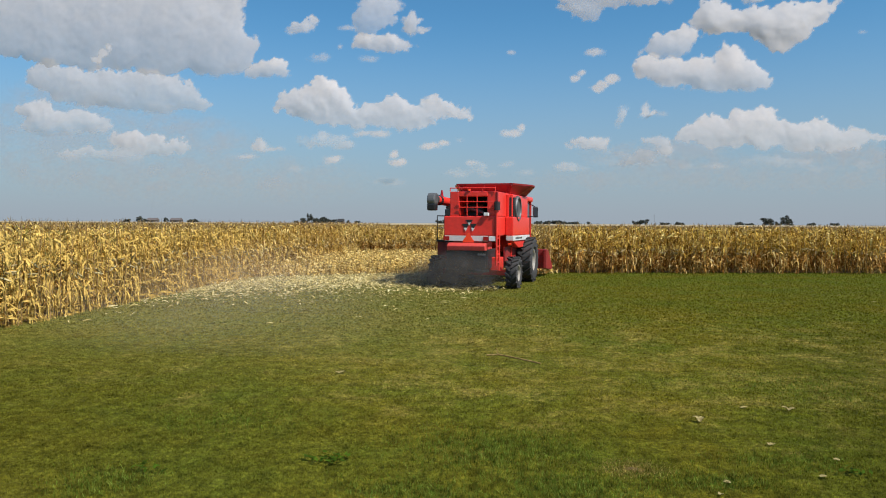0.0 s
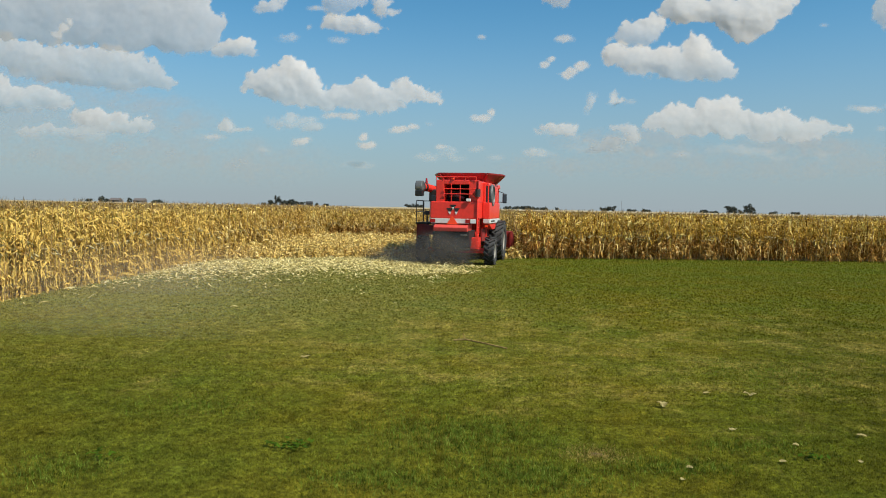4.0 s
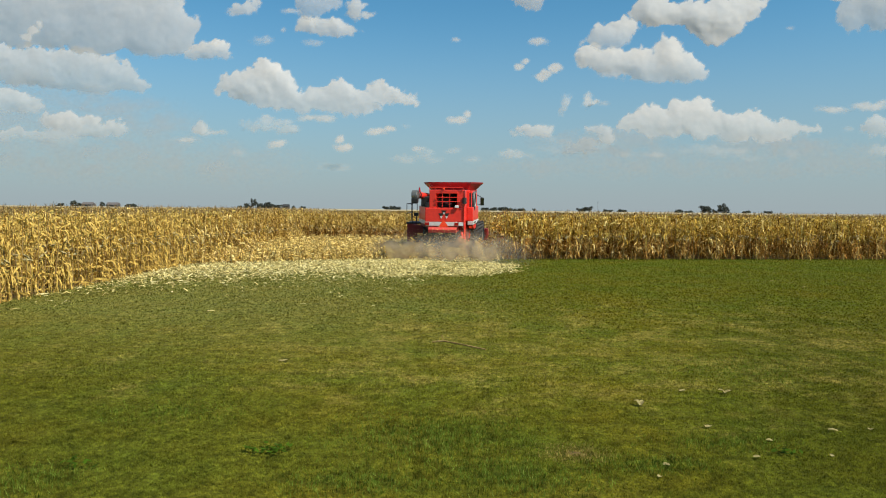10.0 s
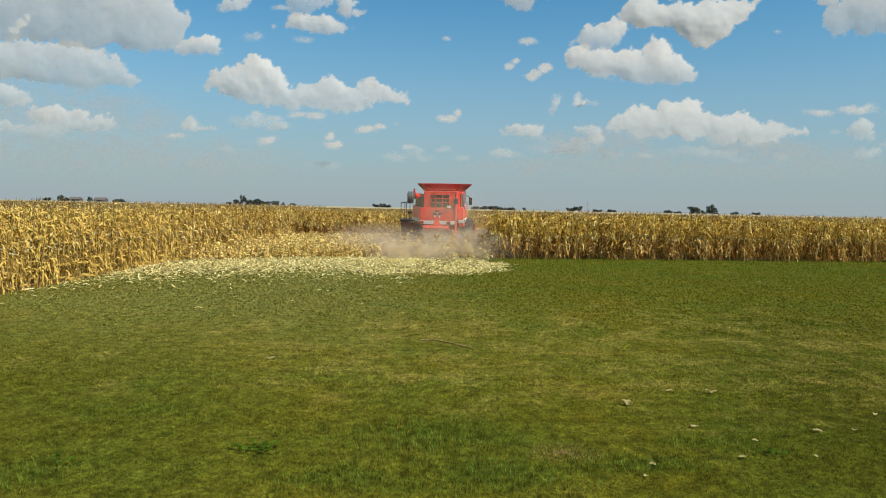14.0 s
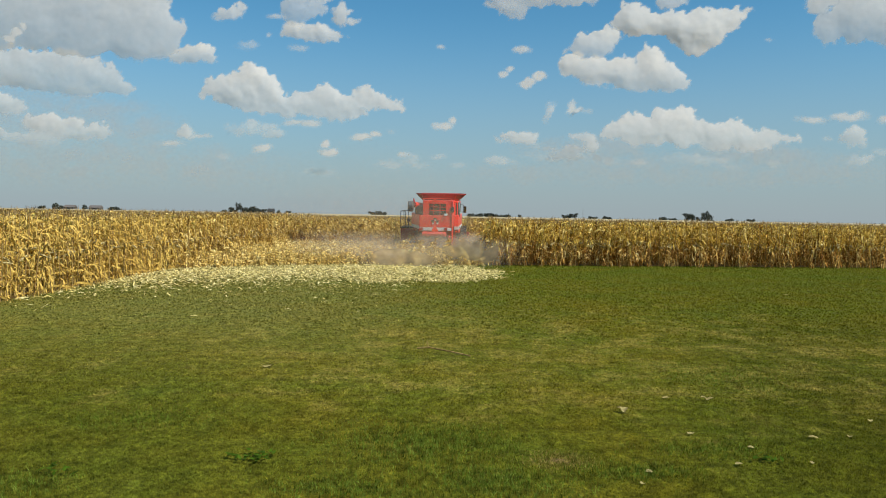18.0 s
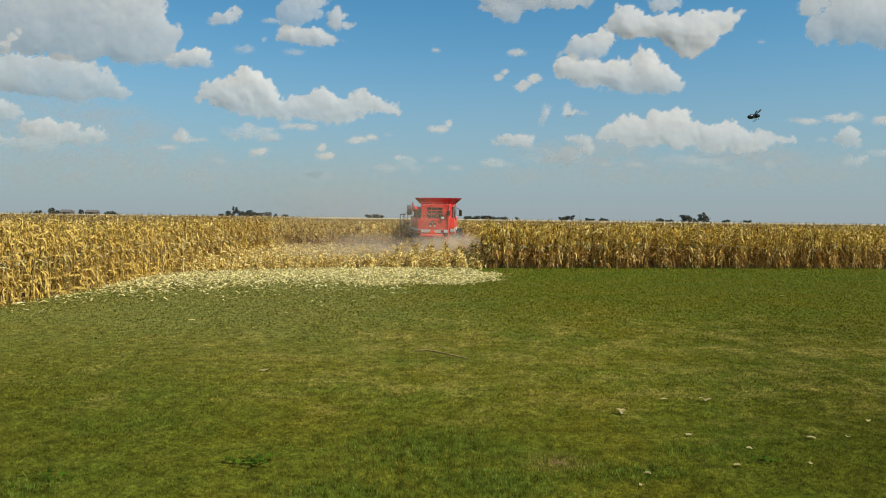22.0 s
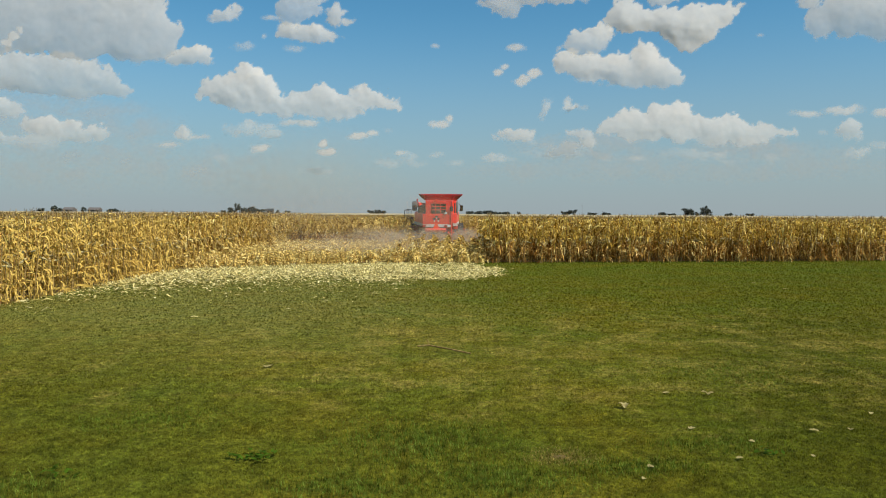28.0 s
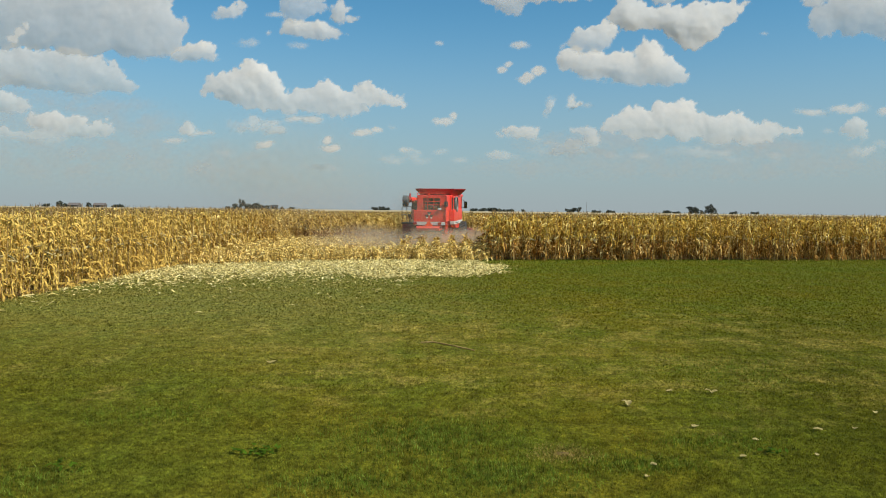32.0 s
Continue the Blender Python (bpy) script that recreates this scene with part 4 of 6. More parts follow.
    # platform, rails and ladder beside the cab
    part("platform", box(-2.75, -0.96, 0.9, 2.5, 1.52, 1.60, 0.01), M_DARK, c, "dark steel platform")
    for y in (0.95, 2.4):
        part("handrail", pipe([(-2.72, y, 1.6), (-2.72, y, 2.62), (-2.40, y, 2.62), (-2.40, y, 1.6)], 0.02), M_BLACK, c, "black handrail")
    for z in (2.62, 2.10):
        part("handrail", tube((-2.72, 0.95, z), (-2.72, 2.4, z), 0.022), M_BLACK, c)
    part("ladder", box(-2.72, -2.24, 1.0, 1.10, 0.45, 1.53, 0.02), M_RED_DULL_SHADE, c, "dark red ladder side")
    part("ladder", box(-2.72, -2.24, 1.55, 1.65, 0.45, 1.53, 0.02), M_RED_DULL_SHADE, c, "dark red ladder side")
    for i in range(4):
        part("ladder_step", box(-2.74, -2.26, 1.08, 1.56, 0.5 + i * 0.28, 0.53 + i * 0.28), M_DARK, c)
    part("step_guard", box(-2.28, -1.70, 0.3, 0.9, 1.05, 1.48, 0.03), M_RED_DULL_SHADE, c)
    part("valve_box", box(-2.30, -2.05, 0.75, 0.9, 1.95, 2.15, 0.03), M_BLACK, c, "small black box on the platform")
    part("box_bracket", box(-2.2, -2.15, 0.8, 0.95, 1.55, 1.97), M_BLACK, c)
    # axles
    part("rear_axle", box(-1.2, 1.2, -3.02, -2.80, 0.46, 0.66, 0.03), M_RED, c, "red steering axle")
    part("axle_pivot", box(-0.22, 0.22, -3.05, -2.77, 0.6, 1.0, 0.03), M_RED, c)
    part("axle_strut", tube((0.95, -3.0, 0.6), (0.7, -2.4, 1.3), 0.05), M_RED, c)
    part("axle_strut", tube((-0.95, -3.0, 0.6), (-0.7, -2.4, 1.3), 0.05), M_RED, c)
    part("axle_frame", box(0.60, 0.94, -3.10, -2.45, 0.62, 1.10, 0.03), M_RED, c, "red axle frame")
    part("axle_frame", box(-0.94, -0.66, -3.10, -2.45, 0.62, 1.10, 0.03), M_RED, c, "red axle frame")
    part("inner_panel", box(0.90, 0.98, -2.35, -0.4, 0.92, 1.45, 0.015), M_RED_DULL_SHADE, c, "dull red inner panel behind the wheel")
    part("panel_brace", box(0.985, 1.03, -1.50, -1.42, 0.95, 1.44), M_RED, c)
    part("steering_link", tube((-1.1, -2.75, 0.50), (1.1, -2.75, 0.50), 0.035), M_STEEL, c, "bare steel steering link")
    part("front_axle", tube((-1.2, 0.3, 0.88), (1.2, 0.3, 0.88), 0.15, 14), M_DARK, c)
    wheels = [(wheel(c, s * 1.27, 0.3, 0.88, 0.62, 0.42, 20, "pale rim of the large drive wheel"), 0.88) for s in (-1, 1)]
    wheels += [(wheel(c, s * 1.42, -2.9, 0.56, 0.42, 0.28, 15, "pale rim of the small steering wheel"), 0.56) for s in (-1, 1)]
    # feeder house and corn head
    part("feeder_house", prism([(1.2, 1.5), (3.0, 0.95), (3.0, 0.35), (1.2, 0.8)], -0.55, 0.55, 0.02), M_RED, c, "red feeder house")
    # shade on the frame's rear face is put into this darker red
    part("head_frame", box(-1.58, 1.58, 2.85, 3.25, 0.38, 1.20, 0.03), M_RED_DULL_SHADE, c, "red corn head frame")
    for s in (-1, 1):
        part("head_end", prism([(2.7, 0.38), (2.7, 1.20), (3.2, 1.18), (3.8, 0.80), (4.5, 0.34), (4.1, 0.26)], s * 1.58 - 0.07, s * 1.58 + 0.07, 0.03), M_RED_DULL_SHADE, c, "red end shield of the corn head")
    part("cross_auger", tube((-1.50, 3.5, 0.72), (1.50, 3.5, 0.72), 0.2, 14), M_DARK, c)
    for i in range(5):
        x = -1.58 + 0.632 * (i + 0.5)
        part("snout", tube((x, 3.6, 0.58), (x, 4.7, 0.25), 0.26, 10, 0.03), M_RED, c, "red pointed row divider")
    return c, wheels


combine_ob, combine_wheels = combine()

# seconds, distance ahead, sideways, heading to the right in degrees; of the middle of the grain tank
DRIVE = [(0, 27.8, -0.92, 11.7), (1, 28.9, -0.86, 11.0), (2, 29.6, -0.84, 10.2), (3, 30.6, -0.82, 9.2), (4.5, 32.0, -0.74, 8.5), (6, 33.4, -0.65, 7.8), (7.5, 35.0, -0.59, 7.2), (9, 36.4, -0.56, 6.5),
         (11, 38.3, -0.56, 5.8), (13, 39.9, -0.56, 5.2), (15, 41.6, -0.55, 4.8), (17, 43.3, -0.55, 4.4), (19, 45.0, -0.55, 4.4), (21, 46.5, -0.57, 4.5), (23, 47.9, -0.60, 4.3), (25, 49.2, -0.60, 3.6),
         (27, 49.9, -0.59, 3.4), (28, 49.9, -0.59, 3.4), (29, 48.7, -0.61, 4.0), (30, 47.5, -0.63, 5.0), (31, 45.9, -0.67, 6.2), (32, 44.1, -0.79, 9.0)]
# in the soft field it sinks in a little, the rear axle most: seconds, metres, degrees
SINK = [(0, 0.0, 0.0), (6, 0.0, 0.0), (8, 0.01, 0.8), (9, 0.02, 1.5), (12, 0.06, 2.5), (17, 0.08, 2.5), (23, 0.12, 2.3), (28, 0.11, 2.5), (32, 0.12, 1.6)]
S_T, S_Z, S_P = (np.array(c, float) for c in zip(*SINK))
D_T, D_Y, D_X, D_A = (np.array(c, float) for c in zip(*DRIVE))


def drive(t):
    """Where the machine is: x, y, heading."""
    return float(np.interp(t, D_T, D_X)), float(np.interp(t, D_T, D_Y)), float(np.interp(t, D_T, D_A))


# ---- corn in the machine's way: its upper parts, in slabs that go down as the head comes ----
slabs = []


def cut_corn():
    y = edge_y(-0.5) - 0.2
    while y < FAR_Y - 0.1:
        xs, ys = rows_of(SWATH[0] + 0.25, SWATH[1] - 0.05, 0.0, 1.3, gap=0.19)
        ob = scatter("corn_row_ends", TOPS, xs + 0.0, ys - 0.65, "ripe dry corn standing before the machine", "corn", tilt=0.02)
        ob.location = (0, y + 0.65, 0.55)
        slabs.append((ob, y + 0.65))
        y += 1.3


cut_corn()


# ---- husks and chaff on the lawn ----
def husk_variants(n, spread, seed, size=1.0):
    """Scraps of husk and leaf lying about: verts and tris of n scraps within an ellipse."""
    r = np.random.default_rng(seed)
    V, T, o = [], [], 0
    while n > 0:
        x, y = spread(r)
        n -= 1
        ln, w = size * r.uniform(0.05, 0.27), size * r.uniform(0.010, 0.036)
        az, up = r.uniform(0, 2 * math.pi), r.uniform(-0.1, 0.35)
        d = np.array([math.cos(az), math.sin(az), 0])
        p0 = np.array([x, y, r.uniform(0.02, 0.06)])
        v, t = strip([p0, p0 + d * ln * 0.5 + np.array([0, 0, abs(up) * ln]), p0 + d * ln + np.array([0, 0, 0.01])], [w * 0.5, w, w * 0.4], [-math.sin(az) * 0.9, math.cos(az) * 0.9, r.uniform(-0.4, 0.4)])
        V.append(v), T.append(t + o)
        o += len(v)
    return np.concatenate(V), np.concatenate(T)


def litter_left(r):
    """Most of it lies in a band along the corn, thinning out onto the lawn."""
    x = r.uniform(-10.9, -1.5)
    back = edge_y(x) + 0.4
    return x, back - abs(r.normal(0, 1)) * (3.1 - 0.12 * (x + 6)) - r.uniform(0, 2.2)


tagged(new("husk_litter", mesh_of("husk_litter", *husk_variants(8800, litter_left, 5), M_HUSK)), "pale husks and chopped leaves strewn over the lawn", "litter", kind="stuff")
tagged(new("husk_litter", mesh_of("husk_litter", *husk_variants(240, lambda r: (r.uniform(-11, -0.8), 30 - abs(r.normal(0, 6.0))), 6), M_HUSK)), "scattered pale husk scraps on the grass", "litter", kind="stuff")
tagged(new("husk_litter", mesh_of("husk_litter", *husk_variants(8200, lambda r: (r.uniform(-10.8, -1.2), 30.5 - abs(r.normal(0, 4.2))), 7, 0.5), M_HUSK)), "fine pale chaff blown over the grass", "litter", kind="stuff")
drops = []


def falling_litter():
    """Scraps that the machine still carries and drops on its way."""
    for i in range(64):
        def disc(r):
            return float(np.clip(r.normal(0, 0.40), -0.66, 0.66)), float(np.clip(r.normal(0, 0.42), -0.82, 0.82))
        v, t = husk_variants(80, disc, 40 + i)
        ob = tagged(new("husk_litter", mesh_of("husk_litter", v, t, M_HUSK)), "pale chopped husks thrown from the machine", "litter", kind="stuff")
        drops.append((ob, float(rng.uniform(-3.4, 1.7)), float(rng.uniform(0, 1)), float(rng.uniform(0, 360))))


falling_litter()
sprays = []


def chaff_spray():
    """Chopped husks and leaves in flight behind the chopper."""
    for i in range(3):
        r = np.random.default_rng(70 + i)
        V, T = [], []
        for j in range(80):
            c = np.array([np.clip(r.normal(0, 0.42), -0.86, 0.86), np.clip(r.normal(0, 0.35), -0.8, 0.8), np.clip(r.normal(0, 0.12), -0.27, 0.27)])
            d, e = r.normal(0, 1, 3), r.normal(0, 1, 3)
            d, e = d / np.linalg.norm(d) * r.uniform(0.02, 0.06), e / np.linalg.norm(e) * r.uniform(0.008, 0.018)
            V.append([c - d, c - e, c + d, c + e])
            T += [(4 * j, 4 * j + 1, 4 * j + 2), (4 * j, 4 * j + 2, 4 * j + 3)]
        ob = new("chaff_spray", mesh_of("chaff_spray", np.concatenate(V), np.array(T), M_HUSK))
        sprays.append((tagged(ob, "pale chopped husks flying from the machine", "chaff", kind="stuff"), i))


chaff_spray()

# ---- dust behind the machine ----
puffs = []


def soft_mat(name, albedo, through, grain, lo, hi):
    """Something airy: as thick as its attribute says, lit and shone through."""
    m = bpy.data.materials.new(name)
    m.use_nodes = True
    n, k = m.node_tree.nodes, m.node_tree.links
    n.remove(n["Principled BSDF"])
    a = n.new("ShaderNodeAttribute")
    a.attribute_name = "cover"
    geo = n.new("ShaderNodeNewGeometry")
    t = n.new("ShaderNodeTexNoise")
    t.inputs["Scale"].default_value, t.inputs["Detail"].default_value = grain, 5
    k.new(geo.outputs["Position"], t.inputs["Vector"])
    mr = n.new("ShaderNodeMapRange")
    mr.inputs[1].default_value, mr.inputs[2].default_value, mr.inputs[3].default_value, mr.inputs[4].default_value = 0.3, 0.7, lo, hi
    k.new(t.outputs[0], mr.inputs[0])
    mu = n.new("ShaderNodeMath")
    mu.operation, mu.use_clamp = "MULTIPLY", True
    k.new(a.outputs["Fac"], mu.inputs[0]), k.new(mr.outputs[0], mu.inputs[1])
    d = n.new("ShaderNodeBsdfDiffuse")
    d.inputs[0].default_value = rgb(*albedo)
    e = n.new("ShaderNodeBsdfTranslucent")
    e.inputs[0].default_value = rgb(*albedo)
    mx = n.new("ShaderNodeMixShader")
    mx.inputs[0].default_value = through
    k.new(d.outputs[0], mx.inputs[1]), k.new(e.outputs[0], mx.inputs[2])
    tr = n.new("ShaderNodeBsdfTransparent")
    my = n.new("ShaderNodeMixShader")
    k.new(mu.outputs[0], my.inputs[0]), k.new(tr.outputs[0], my.inputs[1]), k.new(mx.outputs[0], my.inputs[2])
    k.new(my.outputs[0], n["Material Output"].inputs[0])
    return m


M_DUST = soft_mat("blowing_dust", (0.645, 0.505, 0.36), 0.2, 1.6, 0.75, 1.2)


M_DUST_SHADE = soft_mat("dark_dust_and_shade", (0.118, 0.106, 0.096), 0.15, 2.5, 0.85, 1.1)


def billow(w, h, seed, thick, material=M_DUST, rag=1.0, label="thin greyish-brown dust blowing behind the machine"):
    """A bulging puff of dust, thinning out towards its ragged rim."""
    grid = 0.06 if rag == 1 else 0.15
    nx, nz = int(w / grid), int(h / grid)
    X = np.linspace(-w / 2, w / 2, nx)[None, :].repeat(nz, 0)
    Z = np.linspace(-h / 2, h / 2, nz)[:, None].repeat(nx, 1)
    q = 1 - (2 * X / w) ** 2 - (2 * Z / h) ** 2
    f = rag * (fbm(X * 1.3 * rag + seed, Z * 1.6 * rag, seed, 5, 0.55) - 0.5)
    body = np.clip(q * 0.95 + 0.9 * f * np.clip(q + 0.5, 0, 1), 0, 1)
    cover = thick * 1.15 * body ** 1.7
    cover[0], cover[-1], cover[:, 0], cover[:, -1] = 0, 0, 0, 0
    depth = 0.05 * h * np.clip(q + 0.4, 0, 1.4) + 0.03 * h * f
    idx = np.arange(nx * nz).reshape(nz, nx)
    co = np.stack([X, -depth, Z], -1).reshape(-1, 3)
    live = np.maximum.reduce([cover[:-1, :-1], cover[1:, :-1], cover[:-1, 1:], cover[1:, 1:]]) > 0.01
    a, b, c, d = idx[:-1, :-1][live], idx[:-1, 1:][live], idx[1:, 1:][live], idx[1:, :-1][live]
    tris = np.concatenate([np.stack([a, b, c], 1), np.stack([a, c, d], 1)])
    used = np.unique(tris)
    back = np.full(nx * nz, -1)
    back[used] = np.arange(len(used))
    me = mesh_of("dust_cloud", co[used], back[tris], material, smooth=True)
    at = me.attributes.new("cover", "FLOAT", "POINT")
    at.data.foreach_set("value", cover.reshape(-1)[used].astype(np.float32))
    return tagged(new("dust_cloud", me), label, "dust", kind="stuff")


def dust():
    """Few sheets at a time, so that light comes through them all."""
    # the low third sheet also darkens the ground where the machine's shadow lies
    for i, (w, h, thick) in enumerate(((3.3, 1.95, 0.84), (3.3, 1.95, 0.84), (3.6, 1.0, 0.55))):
        puffs.append((billow(w, h, 280 + i, thick, M_DUST_SHADE, label="dark dust, chaff and painted shadow under the rear of the machine"), "dark", i))
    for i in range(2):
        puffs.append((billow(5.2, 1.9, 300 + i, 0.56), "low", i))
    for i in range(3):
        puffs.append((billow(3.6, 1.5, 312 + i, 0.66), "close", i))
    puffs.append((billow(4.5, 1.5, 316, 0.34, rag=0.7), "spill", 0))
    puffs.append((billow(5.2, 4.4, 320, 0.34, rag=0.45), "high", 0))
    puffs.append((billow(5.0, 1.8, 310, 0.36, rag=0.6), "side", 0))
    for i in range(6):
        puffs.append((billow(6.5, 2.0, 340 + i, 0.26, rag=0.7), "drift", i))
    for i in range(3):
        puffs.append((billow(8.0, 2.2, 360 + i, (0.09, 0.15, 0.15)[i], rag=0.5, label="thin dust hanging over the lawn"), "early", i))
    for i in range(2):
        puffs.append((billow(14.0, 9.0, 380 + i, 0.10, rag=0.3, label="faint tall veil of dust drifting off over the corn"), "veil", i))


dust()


# ---- small things on the lawn ----
def lone_leaf(x, y, shape, label, az):
    """A fallen husk: curled, cupped blades on the grass."""
    t = thing("fallen_husk", label, "husk", "fallen husks on the lawn", (x, y, 0.012))
    t.rotation_euler = (0, 0, radians(az))
    r = random.Random(int(1000 * x + 77 * y))
    for a, ln, up in shape:
        ln *= 0.72
        bm = bmesh.new()
        rows, px, pz, el, turn = [], 0.0, 0.008, up * 0.8, a
        py = 0.0
        for i in range(8):
            f = i / 7
            w = 0.017 * math.sin(math.pi * (0.14 + 0.8 * f)) ** 0.8 * r.uniform(0.8, 1.2) + 0.002
            cup = 0.35 + 0.25 * f
            rows.append([bm.verts.new((px - math.sin(cup * k) / cup * w * math.sin(turn), py + math.sin(cup * k) / cup * w * math.cos(turn), max(0.002, pz + w * (1 - math.cos(cup * k)) / cup))) for k in (-1.6, -0.8, 0, 0.8, 1.6)])
            px += ln / 7 * math.cos(el) * math.cos(turn)
            py += ln / 7 * math.cos(el) * math.sin(turn)
            pz = max(0.004, pz + ln / 7 * math.sin(el))
            el -= up * 0.16
            turn += r.uniform(-0.2, 0.35)
        for p, q in zip(rows, rows[1:]):
            for k in range(4):
                bm.faces.new((p[k], p[k + 1], q[k + 1], q[k]))
        part("husk_blade", bm, M_PALE_HUSK, t, smooth=True)


lone_leaf(2.11, 8.16, [(0.9, 0.14, 1.2), (2.2, 0.15, 1.3), (1.6, 0.10, 0.7)], "pale curled corn husk lying on the grass", 0)
lone_leaf(3.33, 8.8, [(0.3, 0.14, 0.75), (2.7, 0.13, 1.2)], "pale corn husk with two raised blades", 0)
lone_leaf(2.78, 8.86, [(0.15, 0.13, 0.12)], "small pale leaf scrap on the grass", 0)
lone_leaf(2.61, 7.36, [(0.5, 0.09, 0.3), (1.2, 0.06, 0.3)], "small pale leaf scrap on the grass", 0)
lone_leaf(3.96, 7.32, [(2.4, 0.13, 0.15)], "small pale leaf scrap on the grass", 0)
lone_leaf(4.92, 7.99, [(1.2, 0.07, 0.4)], "small pale leaf scrap on the grass", 0)
lone_leaf(3.12, 6.95, [(2.6, 0.08, 0.1)], "small pale leaf scrap on the grass", 0)
lone_leaf(2.74, 6.47, [(0.05, 0.10, 0.12)], "small pale leaf scrap on the grass", 0)
lone_leaf(1.88, 6.21, [(2.7, 0.08, 0.15)], "small pale leaf scrap on the grass", 0)
lone_leaf(1.7, 5.93, [(0.1, 0.05, 0.1)], "small pale leaf scrap on the grass", 0)
lone_leaf(4.33, 7.39, [(0.6, 0.05, 0.1)], "small pale leaf scrap on the grass", 0)
lone_leaf(3.49, 6.54, [(0.2, 0.05, 0.1)], "small pale leaf scrap on the grass", 0)
lone_leaf(10.5, 21.81, [(0.1, 0.32, 0.1)], "pale corn husk lying on the grass", 0)
lone_leaf(10.4, 23.81, [(0.2, 0.22, 0.15)], "pale corn husk lying on the grass", 0)
lone_leaf(-2.69, 10.18, [(0.3, 0.16, 0.3), (2.8, 0.08, 0.4)], "pale corn husk lying on the grass", 0)
lone_leaf(-9.03, 21.59, [(0.3, 0.3, 0.4), (2.6, 0.3, 0.5), (1.6, 0.2, 0.8)], "pale corn husk lying on the grass", 0)


def dry_stalk():
    t = thing("dry_stalk", "thin dry corn stalk lying on the lawn", "stalk", at=(-0.01, 11.38, 0.03))
    part("stem", pipe([(-0.50, 0.32, 0.03), (-0.30, 0.24, 0.06), (0.05, 0.02, 0.04), (0.38, -0.27, 0.03)], 0.014, 6), M_STALK, t)
    part("stub", pipe([(-0.30, 0.24, 0.05), (-0.34, 0.26, 0.16)], 0.008, 5), M_STALK, t)


dry_stalk()


def weed(x, y, n, spread, seed):
    r = random.Random(seed)
    t = thing("weed", "low dark green broad-leaved weed in the lawn", "weed", "weeds in the lawn", (x, y, 0))
    for i in range(n):
        a, q = r.uniform(0, 6.28), r.uniform(0.02, spread)
        bm = bmesh.new()
        c = Vector((q * 1.6 * math.cos(a), q * math.sin(a), r.uniform(0.03, 0.07)))
        b = r.uniform(0, 6.28)
        d, e = Vector((math.cos(b), math.sin(b), r.uniform(0, 0.5))) * 0.036, Vector((-math.sin(b), math.cos(b), r.uniform(-0.3, 0.3))) * 0.017
        vs = [bm.verts.new(c - d), bm.verts.new(c - d * 0.2 + e), bm.verts.new(c + d), bm.verts.new(c - d * 0.2 - e)]
        bm.faces.new(vs)
        part("leaf", bm, M_WEED, t)




def bare_spot(x, y, rx, ry, seed):
    """Worn earth in the lawn: a low, uneven patch."""
    r = random.Random(seed)
    bm = bmesh.new()
    mid = bm.verts.new((0, 0, 0.018))
    ring = [bm.verts.new((rx * math.cos(a) * q, ry * math.sin(a) * q, 0.003)) for a, q in ((6.283 * i / 18, r.uniform(0.7, 1.15)) for i in range(18))]
    for i in range(18):
        bm.faces.new((mid, ring[i], ring[(i + 1) % 18]))
    ob = part("bare_spot", bm, M_WORN, None, smooth=True)
    ob.location = (x, y, 0)
    tagged(ob, "small worn reddish-brown bare spot in the lawn", "bare soil", kind="stuff")


bare_spot(1.09, 6.51, 0.11, 0.07, 4)
weed(-1.79, 6.36, 46, 0.15, 1)
weed(-3.35, 5.9, 16, 0.10, 2)
weed(3.1, 6.6, 16, 0.10, 3)


# ---- trees and farms on the horizon ----
def far_tree(u, dist, height, wide, seed):
    r = random.Random(seed)
    t = thing("tree", "dark round-crowned tree on the horizon", "tree", "trees on the horizon", (u * dist, dist, 0))
    bm = tube((0, 0, 0), (0, 0, height * 0.55), wide * 0.05, 7, wide * 0.025)
    for i in range(4):
        a = r.uniform(0, 6.28)
        tube((0, 0, height * r.uniform(0.3, 0.5)), (wide * 0.3 * math.cos(a), wide * 0.3 * math.sin(a), height * r.uniform(0.6, 0.8)), wide * 0.02, 5, wide * 0.008, bm=bm)
    part("trunk", bm, M_BARK, t)
    g = np.random.default_rng(seed)
    n = 620
    lumps = np.stack([g.uniform(-0.4, 0.4, 9) * wide, g.uniform(-0.3, 0.3, 9) * wide, height * g.uniform(0.22, 0.86, 9)], 1)
    pick = g.integers(0, 9, n)
    c = lumps[pick] + g.normal(0, 1, (n, 3)) * np.array((wide * 0.10, wide * 0.10, height * 0.07))
    v = c[:, None, :] + g.normal(0, 0.075 * wide, (n, 3, 3))
    me = mesh_of("crown", v.reshape(-1, 3), np.arange(3 * n).reshape(-1, 3), M_TREE)
    crown = new("crown", me)
    crown.parent = t


for k, (u, hh, ww) in enumerate(((-0.590, 5, 7), (-0.571, 8, 9), (-0.562, 6, 7), (-0.527, 7, 6), (-0.487, 5, 10), (-0.478, 4, 7))):
    far_tree(u, 900, hh * 1.15, ww * 1.1, 60 + k)
for k, (u, hh, ww) in enumerate(((-0.325, 5, 6), (-0.3135, 7, 9), (-0.3055, 14, 7), (-0.296, 8, 10), (-0.287, 9, 11), (-0.278, 7, 9), (-0.268, 6, 6), (-0.247, 5, 5), (-0.232, 4, 7))):
    far_tree(u, 900, hh * 1.15, ww * 1.1, 80 + k)
